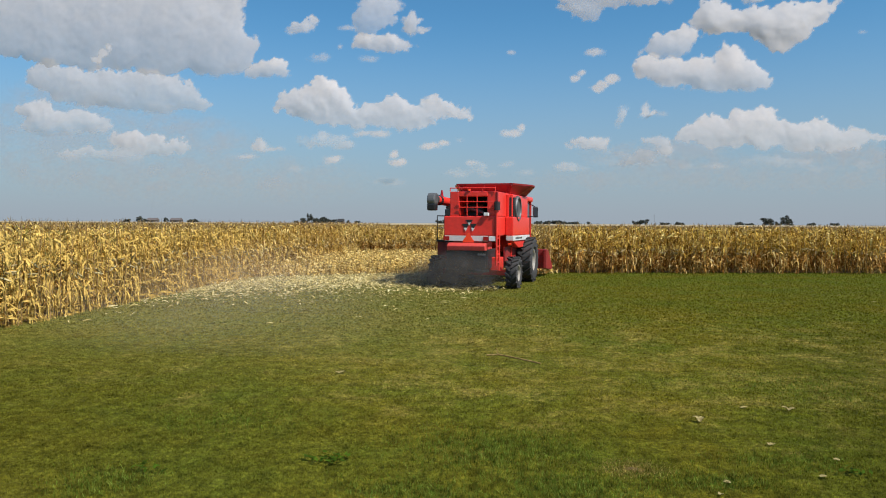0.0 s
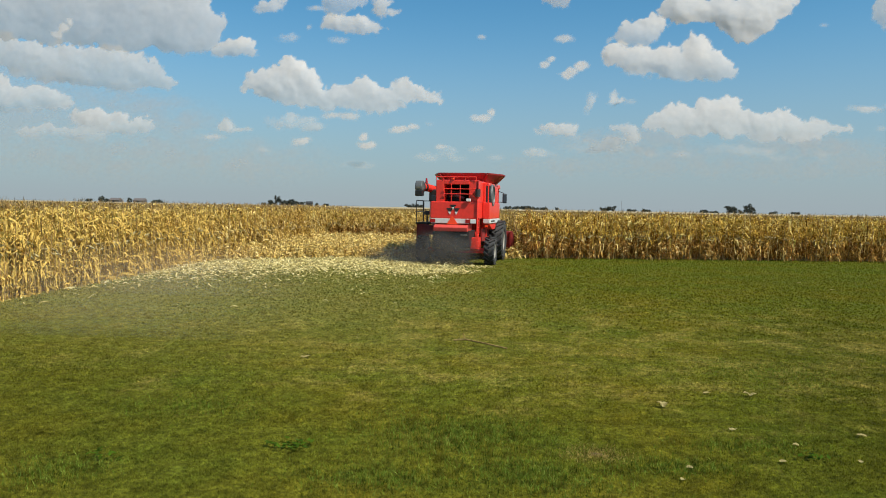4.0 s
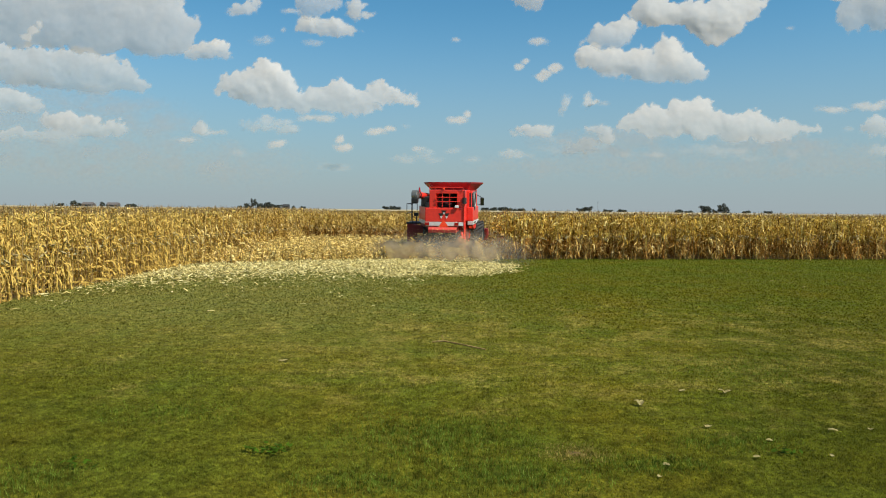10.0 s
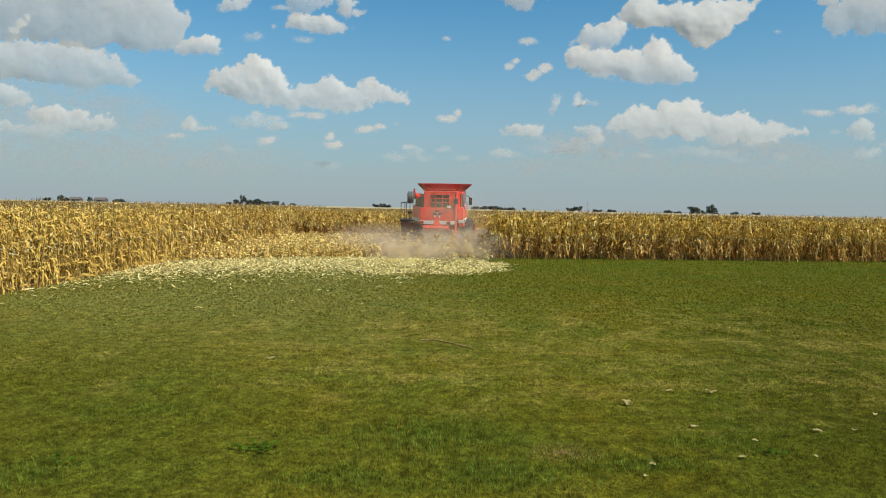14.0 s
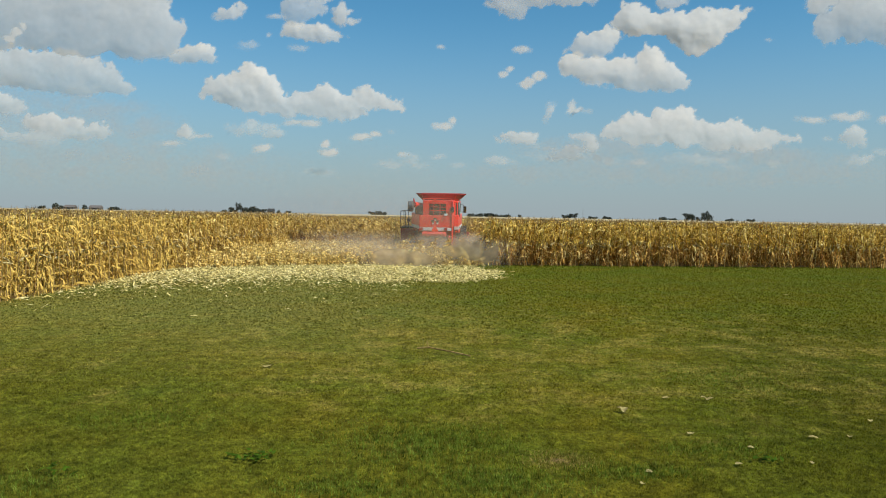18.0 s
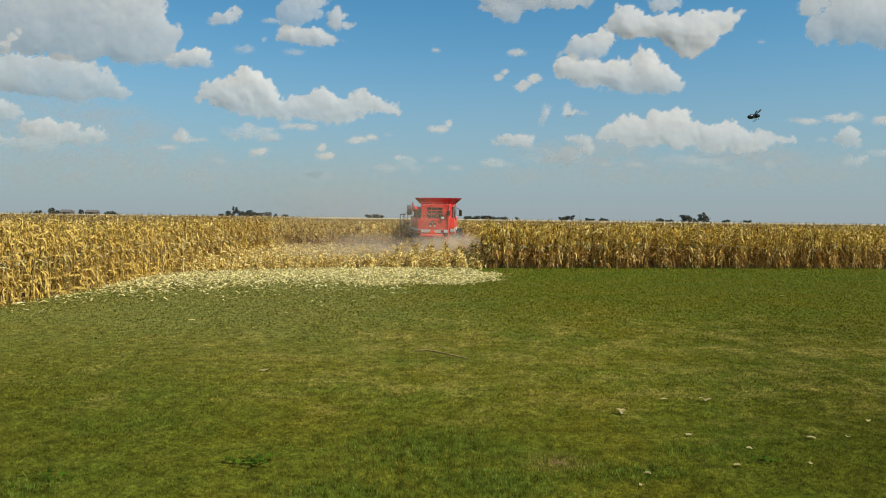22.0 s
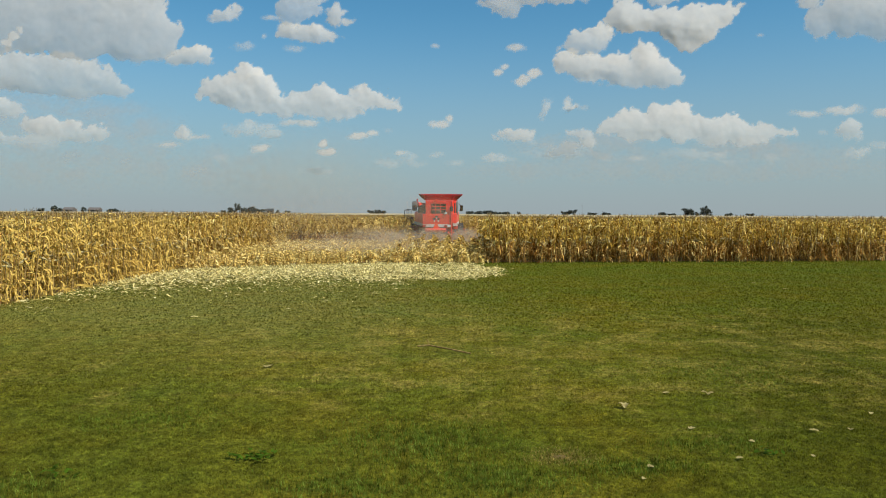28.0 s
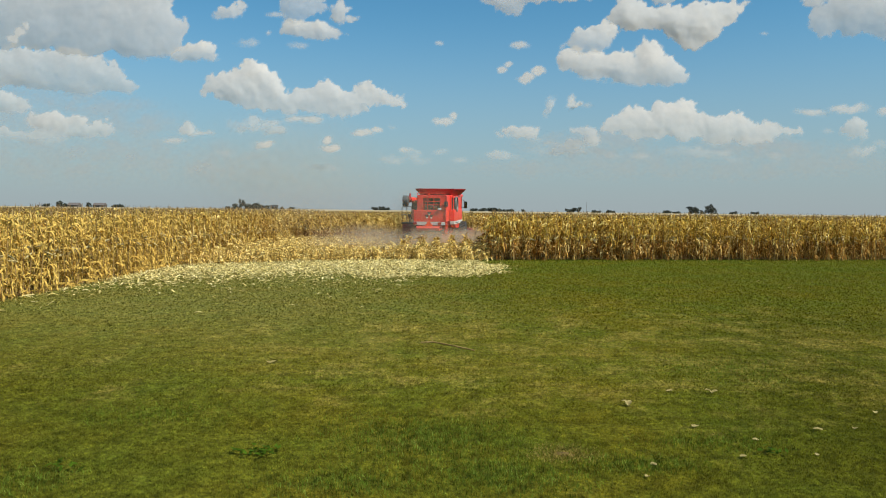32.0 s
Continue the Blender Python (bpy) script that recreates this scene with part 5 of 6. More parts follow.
for k, (u, hh, ww) in enumerate(((-0.113, 5, 7), (-0.104, 6, 8), (-0.096, 5, 7), (0.030, 5, 9), (0.042, 5, 10), (0.055, 6, 11), (0.068, 5, 10), (0.081, 4, 9), (0.100, 5, 4), (0.164, 6, 6), (0.172, 7, 8), (0.180, 8, 5), (0.205, 4, 9), (0.225, 4, 9))):
    far_tree(u, 900, hh * 1.15, ww * 1.1, 100 + k)
for k, (u, hh, ww) in enumerate(((0.306, 5, 9), (0.318, 4, 8), (0.338, 10, 9), (0.346, 10, 8), (0.355, 6, 6), (0.3645, 13, 9), (0.372, 9, 7), (0.40, 4, 9), (0.43, 4, 8))):
    far_tree(u, 900, hh * 1.15, ww * 1.1, 130 + k)


def far_house(u, dist):
    t = thing("farmhouse", "small dark farmhouse with a grey gabled roof", "house", at=(u * dist, dist, 0))
    part("wall", box(-4, 4, -3, 3, 0, 5), M_HOUSE, t)
    part("roof", prism([(-3.4, 4.9), (0, 7.6), (3.4, 4.9)], -4.3, 4.3), M_ROOF, t)
    part("window", box(-2.2, -1.2, -3.05, -2.98, 2.0, 3.4), M_GLASS, t)
    part("window", box(1.2, 2.2, -3.05, -2.98, 2.0, 3.4), M_GLASS, t)


far_house(-0.2575, 900)


def far_barn(u, dist, length):
    t = thing("barn", "long low grey-brown barn with a gabled roof", "barn", "barns on the horizon", at=(u * dist, dist, 0))
    part("wall", box(-length / 2, length / 2, -5, 5, 0, 4.6), M_BARN, t)
    part("roof", prism([(-5.5, 4.5), (0, 7.6), (5.5, 4.5)], -length / 2 - 0.5, length / 2 + 0.5), M_BARN_ROOF, t, "grey-brown gabled roof")
    part("door", box(-2, 2, -5.08, -4.98, 0, 3.8), M_ROOF, t, "dark barn door")


far_barn(-0.548, 900, 13)
far_barn(-0.511, 900, 14)
mast = thing("mast", "thin grey mast on the horizon", "mast", at=(0.1905 * 900, 900, 0))
part("pole", tube((0, 0, 0), (0, 0, 14), 0.22, 6, 0.1), M_STEEL, mast)
part("top", tube((0, 0, 13.8), (0, 0, 15), 0.4, 6, 0.2), M_STEEL, mast)


# ---- clouds ----
M_CLOUD = soft_mat("cloud", (0.585, 0.567, 0.558), 0.33, 0.03, 0.92, 1.05)
M_HAZE = soft_mat("high_haze", (0.405, 0.392, 0.388), 0.25, 0.01, 0.95, 1.04)
clouds = []


def blurred(a, reach):
    """A box blur, run twice each way."""
    for _ in range(2):
        for ax in (0, 1):
            p = np.pad(a, [(reach + 1, reach) if q == ax else (0, 0) for q in (0, 1)], mode="edge").cumsum(ax)
            a = (p[2 * reach + 1:] - p[:-2 * reach - 1] if ax == 0 else p[:, 2 * reach + 1:] - p[:, :-2 * reach - 1]) / (2 * reach + 1)
    return a


def cloud(lumps, seed, base=None, dense=1.0, lean=0.30, deep=1.0, soft=5.5, thin=0.42, label="white cumulus cloud with a grey base"):
    """A heap cloud far off, grown from lumps over a soft base. lumps: middle, half width and half height of each, as slopes from the eye;
    base: height and tilt of its underside; lean: how far its face tilts back; deep: how much its lumps stand out; soft: the width of its rim;
    thin: how far its foot fades into the haze."""
    u = sum(p[0] for p in lumps) / len(lumps)
    v = min(p[1] - p[3] for p in lumps)
    far = 1500 + 2700 * (1 - max(0.02, v) / 0.33) + 40 * (seed % 7)
    px = 1 / 1230
    step = 0.0016
    pad = 0.012 + 0.0006 * soft
    x0, x1 = min(p[0] - p[2] for p in lumps) - pad, max(p[0] + p[2] for p in lumps) + pad
    z0, z1 = v - pad * 1.2, max(p[1] + p[3] for p in lumps) + pad
    nx, nz = int((x1 - x0) / step) + 2, int((z1 - z0) / step) + 2
    U = np.linspace(x0, x1, nx)[None, :].repeat(nz, 0)
    Z = np.linspace(z0, z1, nz)[:, None].repeat(nx, 1)
    small = min(1.0, max(p[3] for p in lumps) / (16 * px))
    # curling edges: the outline is pushed about at three sizes
    wu, wz = U, Z
    for k, amp in ((24, 8.0), (55, 7.5), (115, 5.5), (250, 3.4)):
        wu = wu + amp * small * px * 2 * (fbm(U * k, Z * k, seed + k, 2) - 0.5)
        wz = wz + amp * small * px * 2 * (fbm(U * k + 31, Z * k + 7, seed + k + 9, 2) - 0.5)
    dist = np.full(U.shape, -1.0)
    tall = np.zeros(U.shape)
    for cx, cz, rx, rz in lumps:
        d2 = ((wu - cx) / rx) ** 2 + ((wz - cz) / rz) ** 2
        dist = np.maximum(dist, (1 - np.sqrt(d2)) * min(rx, rz * 1.3))
        tall = np.maximum(tall, rz * np.clip(1.15 - d2, 0, 1.15) ** 0.7)
    # the cauliflower heads
    heads, amp = 0, 1.0
    for o, k in enumerate((38, 80, 170)):
        ca, sa = math.cos(0.5 + 0.9 * o), math.sin(0.5 + 0.9 * o)
        heads = heads + amp * (0.5 - np.abs(2 * lattice((ca * wu + sa * wz) * k + 7 * o, (ca * wz - sa * wu) * k, seed + 40 + o) - 1))
        amp *= 0.5
    wisp = fbm((U + 0.3 * Z) * 45, (Z - 0.2 * U) * 75, seed + 3, 5, 0.6) - 0.5
    dist = dist + 3.0 * px * small * heads + 5.0 * px * small * wisp
    edge = np.full(U.shape, soft + 4 * (1 - dense)) * px
    foot = np.ones(U.shape)
    if base:
        up = (Z - base[0] - base[1] * U) / px + 16 * wisp
        foot = np.clip((up + 4 + 12 * small) / (10 + 16 * small), 0, 1)
        foot = foot * foot * (3 - 2 * foot)
        foot = foot * (1 - thin * max(0, 2 * small - 1) * np.clip(1 - up / (2 + 0.6 * (z1 - base[0]) / px), 0, 1))
        edge = edge + 7 * px * np.clip(1 - up / 20, 0, 1) * small
    cover = np.clip((dist + 2.0 * px) / edge, 0, 1)
    cover = cover * cover * (3 - 2 * cover) * foot * dense
    if dense < 0.7:
        cover = cover * np.clip(0.75 + 1.6 * wisp, 0.3, 1)
    rim = np.minimum(np.minimum(np.arange(nx), np.arange(nx)[::-1])[None, :], np.minimum(np.arange(nz), np.arange(nz)[::-1])[:, None])
    cover = cover * np.clip((rim - 0.5) / 6, 0, 1)
    relief = deep * 0.38 * blurred(tall, 5) + deep * px * small * blurred(1.8 * heads + 2.2 * wisp, 1) - lean * (Z - v)
    relief = np.clip(relief, -0.08, 0.09) * far
    idx = np.arange(nx * nz).reshape(nz, nx)
    co = np.stack([U * (far - relief) - u * far, -relief, Z * (far - relief) - v * far], -1).reshape(-1, 3)
    live = np.maximum.reduce([cover[:-1, :-1], cover[1:, :-1], cover[:-1, 1:], cover[1:, 1:]]) > 0.015
    a, b, c, d = idx[:-1, :-1][live], idx[:-1, 1:][live], idx[1:, 1:][live], idx[1:, :-1][live]
    tris = np.concatenate([np.stack([a, b, c], 1), np.stack([a, c, d], 1)])
    used = np.unique(tris)
    back = np.full(nx * nz, -1)
    back[used] = np.arange(len(used))
    me = mesh_of("cloud", co[used], back[tris], M_HAZE if soft > 10 else M_CLOUD, smooth=True)
    at = me.attributes.new("cover", "FLOAT", "POINT")
    at.data.foreach_set("value", cover.reshape(-1)[used].astype(np.float32))
    ob = tagged(new("cloud", me), label, "cloud", "clouds in the sky")
    clouds.append((ob, u, v, far))


HAZY = "faint hazy cloud low over the horizon"
SMALL = "small white cumulus puff"
GREY = "large white cumulus cloud with a broad grey base"
cloud([(-0.7663, 0.3136, 0.0975, 0.0609), (-0.7097, 0.3065, 0.1138, 0.0691), (-0.6127, 0.2999, 0.1219, 0.0772), (-0.5238, 0.2932, 0.0894, 0.0772), (-0.4553, 0.2704, 0.0585, 0.0585), (-0.4190, 0.2511, 0.0325, 0.0366), (-0.4286, 0.2930, 0.0293, 0.0366), (-0.5638, 0.3480, 0.1463, 0.0488)], 1, (0.1908, -0.045), 0.96, lean=0.16, deep=0.42, thin=0.3, label=GREY)
cloud([(-0.3664, 0.2224, 0.0260, 0.0195), (-0.3478, 0.2147, 0.0130, 0.0089), (-0.3907, 0.2212, 0.0163, 0.0122)], 2, (0.2064, 0.0), 0.95)
cloud([(-0.7176, 0.2188, 0.0325, 0.0195), (-0.7149, 0.2316, 0.0130, 0.0106), (-0.6625, 0.2036, 0.0569, 0.0293), (-0.6056, 0.1980, 0.0569, 0.0309), (-0.5529, 0.1956, 0.0488, 0.0293), (-0.5123, 0.1882, 0.0406, 0.0293), (-0.4775, 0.1743, 0.0276, 0.0163)], 3, (0.1328, -0.049), 0.9, lean=0.18, deep=0.6, thin=0.5, label=GREY)
cloud([(-0.6278, 0.2504, 0.0106, 0.0073), (-0.6376, 0.2439, 0.0098, 0.0065), (-0.6147, 0.2601, 0.0049, 0.0065)], 4, None, 0.75, label=SMALL)
cloud([(-0.7346, 0.1704, 0.0276, 0.0146), (-0.7039, 0.1484, 0.0488, 0.0211), (-0.6510, 0.1476, 0.0341, 0.0163), (-0.6290, 0.1415, 0.0195, 0.0089)], 5, (0.1187, 0.0), 0.78, thin=0.8)
cloud([(-0.5901, 0.1268, 0.0276, 0.0138), (-0.5575, 0.1193, 0.0325, 0.0146), (-0.5250, 0.1085, 0.0325, 0.0106), (-0.6311, 0.1028, 0.0366, 0.0122), (-0.5862, 0.1027, 0.0488, 0.0122), (-0.6720, 0.0973, 0.0244, 0.0089)], 6, (0.0872, 0.0), 0.85, thin=0.8)
cloud([(-0.3826, 0.1132, 0.0171, 0.0073), (-0.3639, 0.1078, 0.0179, 0.0041), (-0.4013, 0.0984, 0.0228, 0.0049)], 7, (0.0905, 0.0), 0.7, label=SMALL)
cloud([(-0.3217, 0.1190, 0.0098, 0.0041), (-0.2973, 0.1161, 0.0284, 0.0098), (-0.2771, 0.1245, 0.0260, 0.0073), (-0.2608, 0.1127, 0.0244, 0.0081)], 8, (0.1002, 0.0), 0.53, label=HAZY)
cloud([(-0.3340, 0.1717, 0.0236, 0.0203), (-0.3057, 0.1754, 0.0325, 0.0260), (-0.2839, 0.1877, 0.0252, 0.0252), (-0.2636, 0.1752, 0.0211, 0.0228), (-0.2772, 0.1558, 0.0488, 0.0146), (-0.2246, 0.1574, 0.0309, 0.0106), (-0.2085, 0.1624, 0.0244, 0.0106), (-0.1803, 0.1677, 0.0211, 0.0171), (-0.1600, 0.1584, 0.0325, 0.0138), (-0.1237, 0.1653, 0.0228, 0.0146), (-0.0938, 0.1618, 0.0244, 0.0089), (-0.2368, 0.1524, 0.0358, 0.0130), (-0.2084, 0.1544, 0.0374, 0.0146), (-0.1558, 0.1440, 0.0390, 0.0106), (-0.2084, 0.1432, 0.0406, 0.0098)], 9, (0.1178, -0.059), 1.0, lean=0.36)
cloud([(-0.2042, 0.1256, 0.0179, 0.0057), (-0.2244, 0.1285, 0.0179, 0.0041)], 10, (0.1175, 0.0), 0.7, label=SMALL)
cloud([(-0.2688, 0.0924, 0.0171, 0.0073), (-0.2794, 0.0890, 0.0098, 0.0041)], 11, (0.0836, 0.0), 0.84, label=SMALL)
cloud([(-0.1755, 0.0883, 0.0130, 0.0057), (-0.1821, 0.0994, 0.0049, 0.0033)], 12, (0.0802, 0.0), 0.9, label=SMALL)
cloud([(-0.3257, 0.0810, 0.0114, 0.0049)], 13, None, 0.31, label=HAZY)
cloud([(-0.1874, 0.0590, 0.0244, 0.0057)], 14, None, 0.28, label=HAZY)
cloud([(-0.1271, 0.1092, 0.0146, 0.0065), (-0.1093, 0.1143, 0.0081, 0.0041), (-0.1352, 0.1074, 0.0098, 0.0041)], 15, (0.1012, 0.0), 0.84, label=SMALL)
cloud([(-0.0677, 0.0884, 0.0081, 0.0041)], 16, None, 0.7, label=SMALL)
cloud([(-0.0861, 0.0720, 0.0211, 0.0057), (-0.0603, 0.0788, 0.0146, 0.0065), (-0.0472, 0.0710, 0.0163, 0.0041)], 17, (0.0633, 0.0), 0.62, label=HAZY)
cloud([(-0.0175, 0.0820, 0.0114, 0.0041), (0.0094, 0.0727, 0.0130, 0.0041)], 18, None, 0.47, label=HAZY)
cloud([(-0.0125, 0.1254, 0.0146, 0.0065), (-0.0005, 0.1328, 0.0057, 0.0065)], 19, (0.1174, 0.0), 0.85, label=SMALL)
cloud([(-0.0868, 0.1194, 0.0065, 0.0033)], 20, None, 0.31, label=HAZY)
cloud([(-0.3181, 0.2819, 0.0244, 0.0106), (-0.3020, 0.2908, 0.0114, 0.0073), (-0.3334, 0.2769, 0.0114, 0.0065)], 21, (0.2692, 0.0), 0.9, label=SMALL)
cloud([(-0.2897, 0.2386, 0.0163, 0.0073), (-0.2978, 0.2345, 0.0130, 0.0041)], 22, (0.2307, 0.0), 0.63, label=SMALL)
cloud([(-0.2624, 0.2525, 0.0041, 0.0033)], 23, None, 0.63, label=SMALL)
cloud([(-0.2136, 0.2937, 0.0341, 0.0195), (-0.2255, 0.2792, 0.0179, 0.0114), (-0.2017, 0.3120, 0.0358, 0.0146)], 24, (0.2659, 0.0), 0.72)
cloud([(-0.2238, 0.2626, 0.0195, 0.0114), (-0.1931, 0.2528, 0.0309, 0.0163), (-0.1689, 0.2468, 0.0163, 0.0114)], 25, (0.2321, 0.0), 0.95)
cloud([(-0.1573, 0.2866, 0.0106, 0.0154), (-0.1410, 0.2741, 0.0098, 0.0065)], 26, None, 0.77, label=SMALL)
cloud([(-0.2188, 0.2341, 0.0146, 0.0049)], 27, None, 0.56, label=SMALL)
cloud([(-0.2521, 0.2789, 0.0146, 0.0049)], 28, None, 0.63, label=SMALL)
cloud([(-0.0176, 0.2394, 0.0057, 0.0033)], 29, None, 0.7, label=SMALL)
cloud([(0.1186, 0.3181, 0.0853, 0.0228), (0.0816, 0.2908, 0.0211, 0.0138), (0.0551, 0.2975, 0.0146, 0.0081), (0.1746, 0.3126, 0.0325, 0.0130)], 30, (0.2734, 0.0), 0.92, lean=0.16, deep=0.5, label=GREY)
cloud([(0.0964, 0.2372, 0.0130, 0.0049)], 31, None, 0.77, label=SMALL)
cloud([(0.0730, 0.2018, 0.0073, 0.0049), (0.0825, 0.2084, 0.0065, 0.0041)], 32, None, 0.84, label=SMALL)
cloud([(0.1054, 0.1904, 0.0130, 0.0049), (0.1229, 0.1978, 0.0114, 0.0065)], 33, None, 0.9, label=SMALL)
cloud([(0.1386, 0.1478, 0.0089, 0.0146), (0.1432, 0.1535, 0.0065, 0.0081)], 34, None, 0.59, label=SMALL)
cloud([(0.1673, 0.1570, 0.0065, 0.0106), (0.1739, 0.1508, 0.0081, 0.0049)], 35, None, 0.7, deep=0.2, lean=0.5, label=SMALL)
cloud([(0.1908, 0.1510, 0.0106, 0.0041)], 36, None, 0.42, label=SMALL)
cloud([(0.0844, 0.1189, 0.0114, 0.0065), (0.0991, 0.1127, 0.0195, 0.0114), (0.1130, 0.1041, 0.0114, 0.0049), (0.0725, 0.1107, 0.0065, 0.0049)], 37, (0.0998, 0.0), 0.88, label=SMALL)
cloud([(0.0658, 0.0809, 0.0244, 0.0073), (0.0820, 0.0787, 0.0179, 0.0057)], 38, (0.0729, 0.0), 0.56, label=HAZY)
cloud([(0.1521, 0.0863, 0.0569, 0.0098), (0.1358, 0.0933, 0.0163, 0.0057), (0.1801, 0.0948, 0.0211, 0.0073)], 39, (0.0735, 0.0), 0.53, label=HAZY)
cloud([(0.1876, 0.1158, 0.0146, 0.0081), (0.1976, 0.1047, 0.0146, 0.0098)], 40, (0.0934, 0.0), 0.7, label=SMALL)
cloud([(0.2248, 0.0810, 0.0179, 0.0041)], 41, None, 0.4, label=HAZY)
cloud([(0.2292, 0.1252, 0.0146, 0.0122), (0.2500, 0.1311, 0.0195, 0.0146), (0.2756, 0.1340, 0.0276, 0.0171), (0.3076, 0.1369, 0.0325, 0.0203), (0.3258, 0.1467, 0.0163, 0.0146), (0.3463, 0.1319, 0.0276, 0.0146), (0.3763, 0.1235, 0.0325, 0.0163), (0.4043, 0.1264, 0.0268, 0.0163), (0.4406, 0.1198, 0.0309, 0.0114), (0.4751, 0.1195, 0.0179, 0.0057), (0.3003, 0.1159, 0.0691, 0.0130), (0.4048, 0.1112, 0.0609, 0.0106)], 42, (0.0953, 0.002), 0.95, lean=0.4)
cloud([(0.2691, 0.0817, 0.0163, 0.0041)], 43, None, 0.4, label=HAZY)
cloud([(0.3535, 0.0863, 0.0488, 0.0089), (0.3979, 0.0798, 0.0260, 0.0041), (0.4621, 0.0800, 0.0163, 0.0081)], 44, (0.0738, 0.0), 0.43, label=HAZY)
cloud([(0.1963, 0.2465, 0.0309, 0.0195), (0.1860, 0.2401, 0.0260, 0.0146), (0.2096, 0.2562, 0.0195, 0.0138)], 45, (0.2291, 0.0), 0.97)
cloud([(0.1713, 0.2192, 0.0211, 0.0163), (0.2011, 0.2141, 0.0325, 0.0203), (0.2373, 0.2083, 0.0325, 0.0211), (0.2772, 0.2160, 0.0268, 0.0260), (0.3055, 0.2053, 0.0260, 0.0228), (0.3235, 0.1937, 0.0146, 0.0106), (0.2497, 0.1958, 0.0585, 0.0146)], 46, (0.1783, 0.0), 1.0, lean=0.36)
cloud([(0.2536, 0.2837, 0.0293, 0.0252), (0.2874, 0.2748, 0.0325, 0.0179), (0.3235, 0.2690, 0.0325, 0.0293), (0.3513, 0.2725, 0.0325, 0.0309), (0.3789, 0.2808, 0.0309, 0.0203), (0.3401, 0.2487, 0.0244, 0.0179), (0.4063, 0.2938, 0.0146, 0.0065)], 47, None, 0.95, lean=0.3)
cloud([(0.3061, 0.3144, 0.0276, 0.0130)], 48, None, 0.7, label=GREY)
cloud([(0.5170, 0.3080, 0.0195, 0.0138), (0.5358, 0.2752, 0.0341, 0.0211), (0.5811, 0.2932, 0.0488, 0.0423), (0.6172, 0.2858, 0.0406, 0.0406)], 49, (0.2442, 0.0), 0.88, lean=0.18, deep=0.5, label=GREY)
cloud([(0.5117, 0.1440, 0.0268, 0.0057)], 50, (0.1385, 0.0), 0.8, label=SMALL)
cloud([(0.5634, 0.1512, 0.0284, 0.0065)], 51, (0.1448, 0.0), 0.8, label=SMALL)
cloud([(0.5646, 0.1225, 0.0163, 0.0146), (0.5732, 0.1091, 0.0163, 0.0081)], 52, (0.1009, 0.0), 0.7, label=SMALL)
cloud([(0.5837, 0.0884, 0.0203, 0.0089)], 53, (0.0796, 0.0), 0.63, label=SMALL)
cloud([(0.5328, 0.1180, 0.0073, 0.0033)], 54, None, 0.56, label=SMALL)
cloud([(0.4434, 0.2573, 0.0057, 0.0024)], 55, None, 0.56, label=SMALL)
cloud([(0.6151, 0.1033, 0.0179, 0.0065)], 56, None, 0.44, label=HAZY)
cloud([(0.6354, 0.1476, 0.0325, 0.0073)], 57, None, 0.84, label=SMALL)
cloud([(0.2856, 0.0700, 0.2113, 0.0276), (0.4863, 0.0772, 0.1788, 0.0325), (0.1082, 0.0630, 0.1219, 0.0195)], 58, None, 0.36, deep=0.1, soft=30, label=HAZY)
cloud([(-0.6960, 0.1308, 0.1544, 0.0975), (-0.5495, 0.1009, 0.2031, 0.0813), (-0.3785, 0.0632, 0.2031, 0.0406)], 59, None, 0.46, deep=0.1, soft=60, label=HAZY)
cloud([(0.1961, 0.0982, 0.1219, 0.0195), (0.4294, 0.0964, 0.0975, 0.0179)], 60, None, 0.4, deep=0.2, soft=18, label=HAZY)


# ---- a flying insect ----
def insect():
    t = thing("insect", "dark bumblebee-like insect in flight with spread wings", "insect")
    bm = bmesh.new()
    bmesh.ops.create_uvsphere(bm, u_segments=14, v_segments=10, radius=1, matrix=Matrix.Translation((0, -0.006, 0)) @ Matrix.Diagonal((0.0042, 0.0085, 0.0042, 1)))
    part("abdomen", bm, M_CHITIN, t, smooth=True)
    bm = bmesh.new()
    bmesh.ops.create_uvsphere(bm, u_segments=14, v_segments=10, radius=1, matrix=Matrix.Translation((0, 0.004, 0.0006)) @ Matrix.Diagonal((0.0044, 0.005, 0.0044, 1)))
    part("thorax", bm, M_CHITIN, t, smooth=True)
    bm = bmesh.new()
    bmesh.ops.create_uvsphere(bm, u_segments=10, v_segments=8, radius=1, matrix=Matrix.Translation((0, 0.010, 0)) @ Matrix.Diagonal((0.0028, 0.0026, 0.0026, 1)))
    part("head", bm, M_CHITIN, t, smooth=True)
    for s in (-1, 1):
        for y, ln, w in ((0.005, 0.017, 0.0032), (0.0, 0.012, 0.0026)):
            bm = bmesh.new()
            vs = [bm.verts.new((s * (0.003 + ln * f), y + k * w * math.sin(math.pi * (0.15 + 0.75 * f)) - 0.004 * f * f, 0.003 + 0.003 * f)) for f, k in ((0, 0), (0.35, 1), (0.75, 1), (1, 0), (0.75, -1), (0.35, -1))]
            bm.faces.new(vs if s > 0 else vs[::-1])
            part("wing", bm, M_WING, t, "translucent wing")
        for y in (0.001, 0.005):
            part("leg", pipe([(s * 0.002, y, -0.003), (s * 0.004, y, -0.006), (s * 0.0045, y - 0.003, -0.009)], 0.0004, 4), M_CHITIN, t)
    t.scale = (0.65, 0.65, 0.65)
    return t


insect_ob = insect()


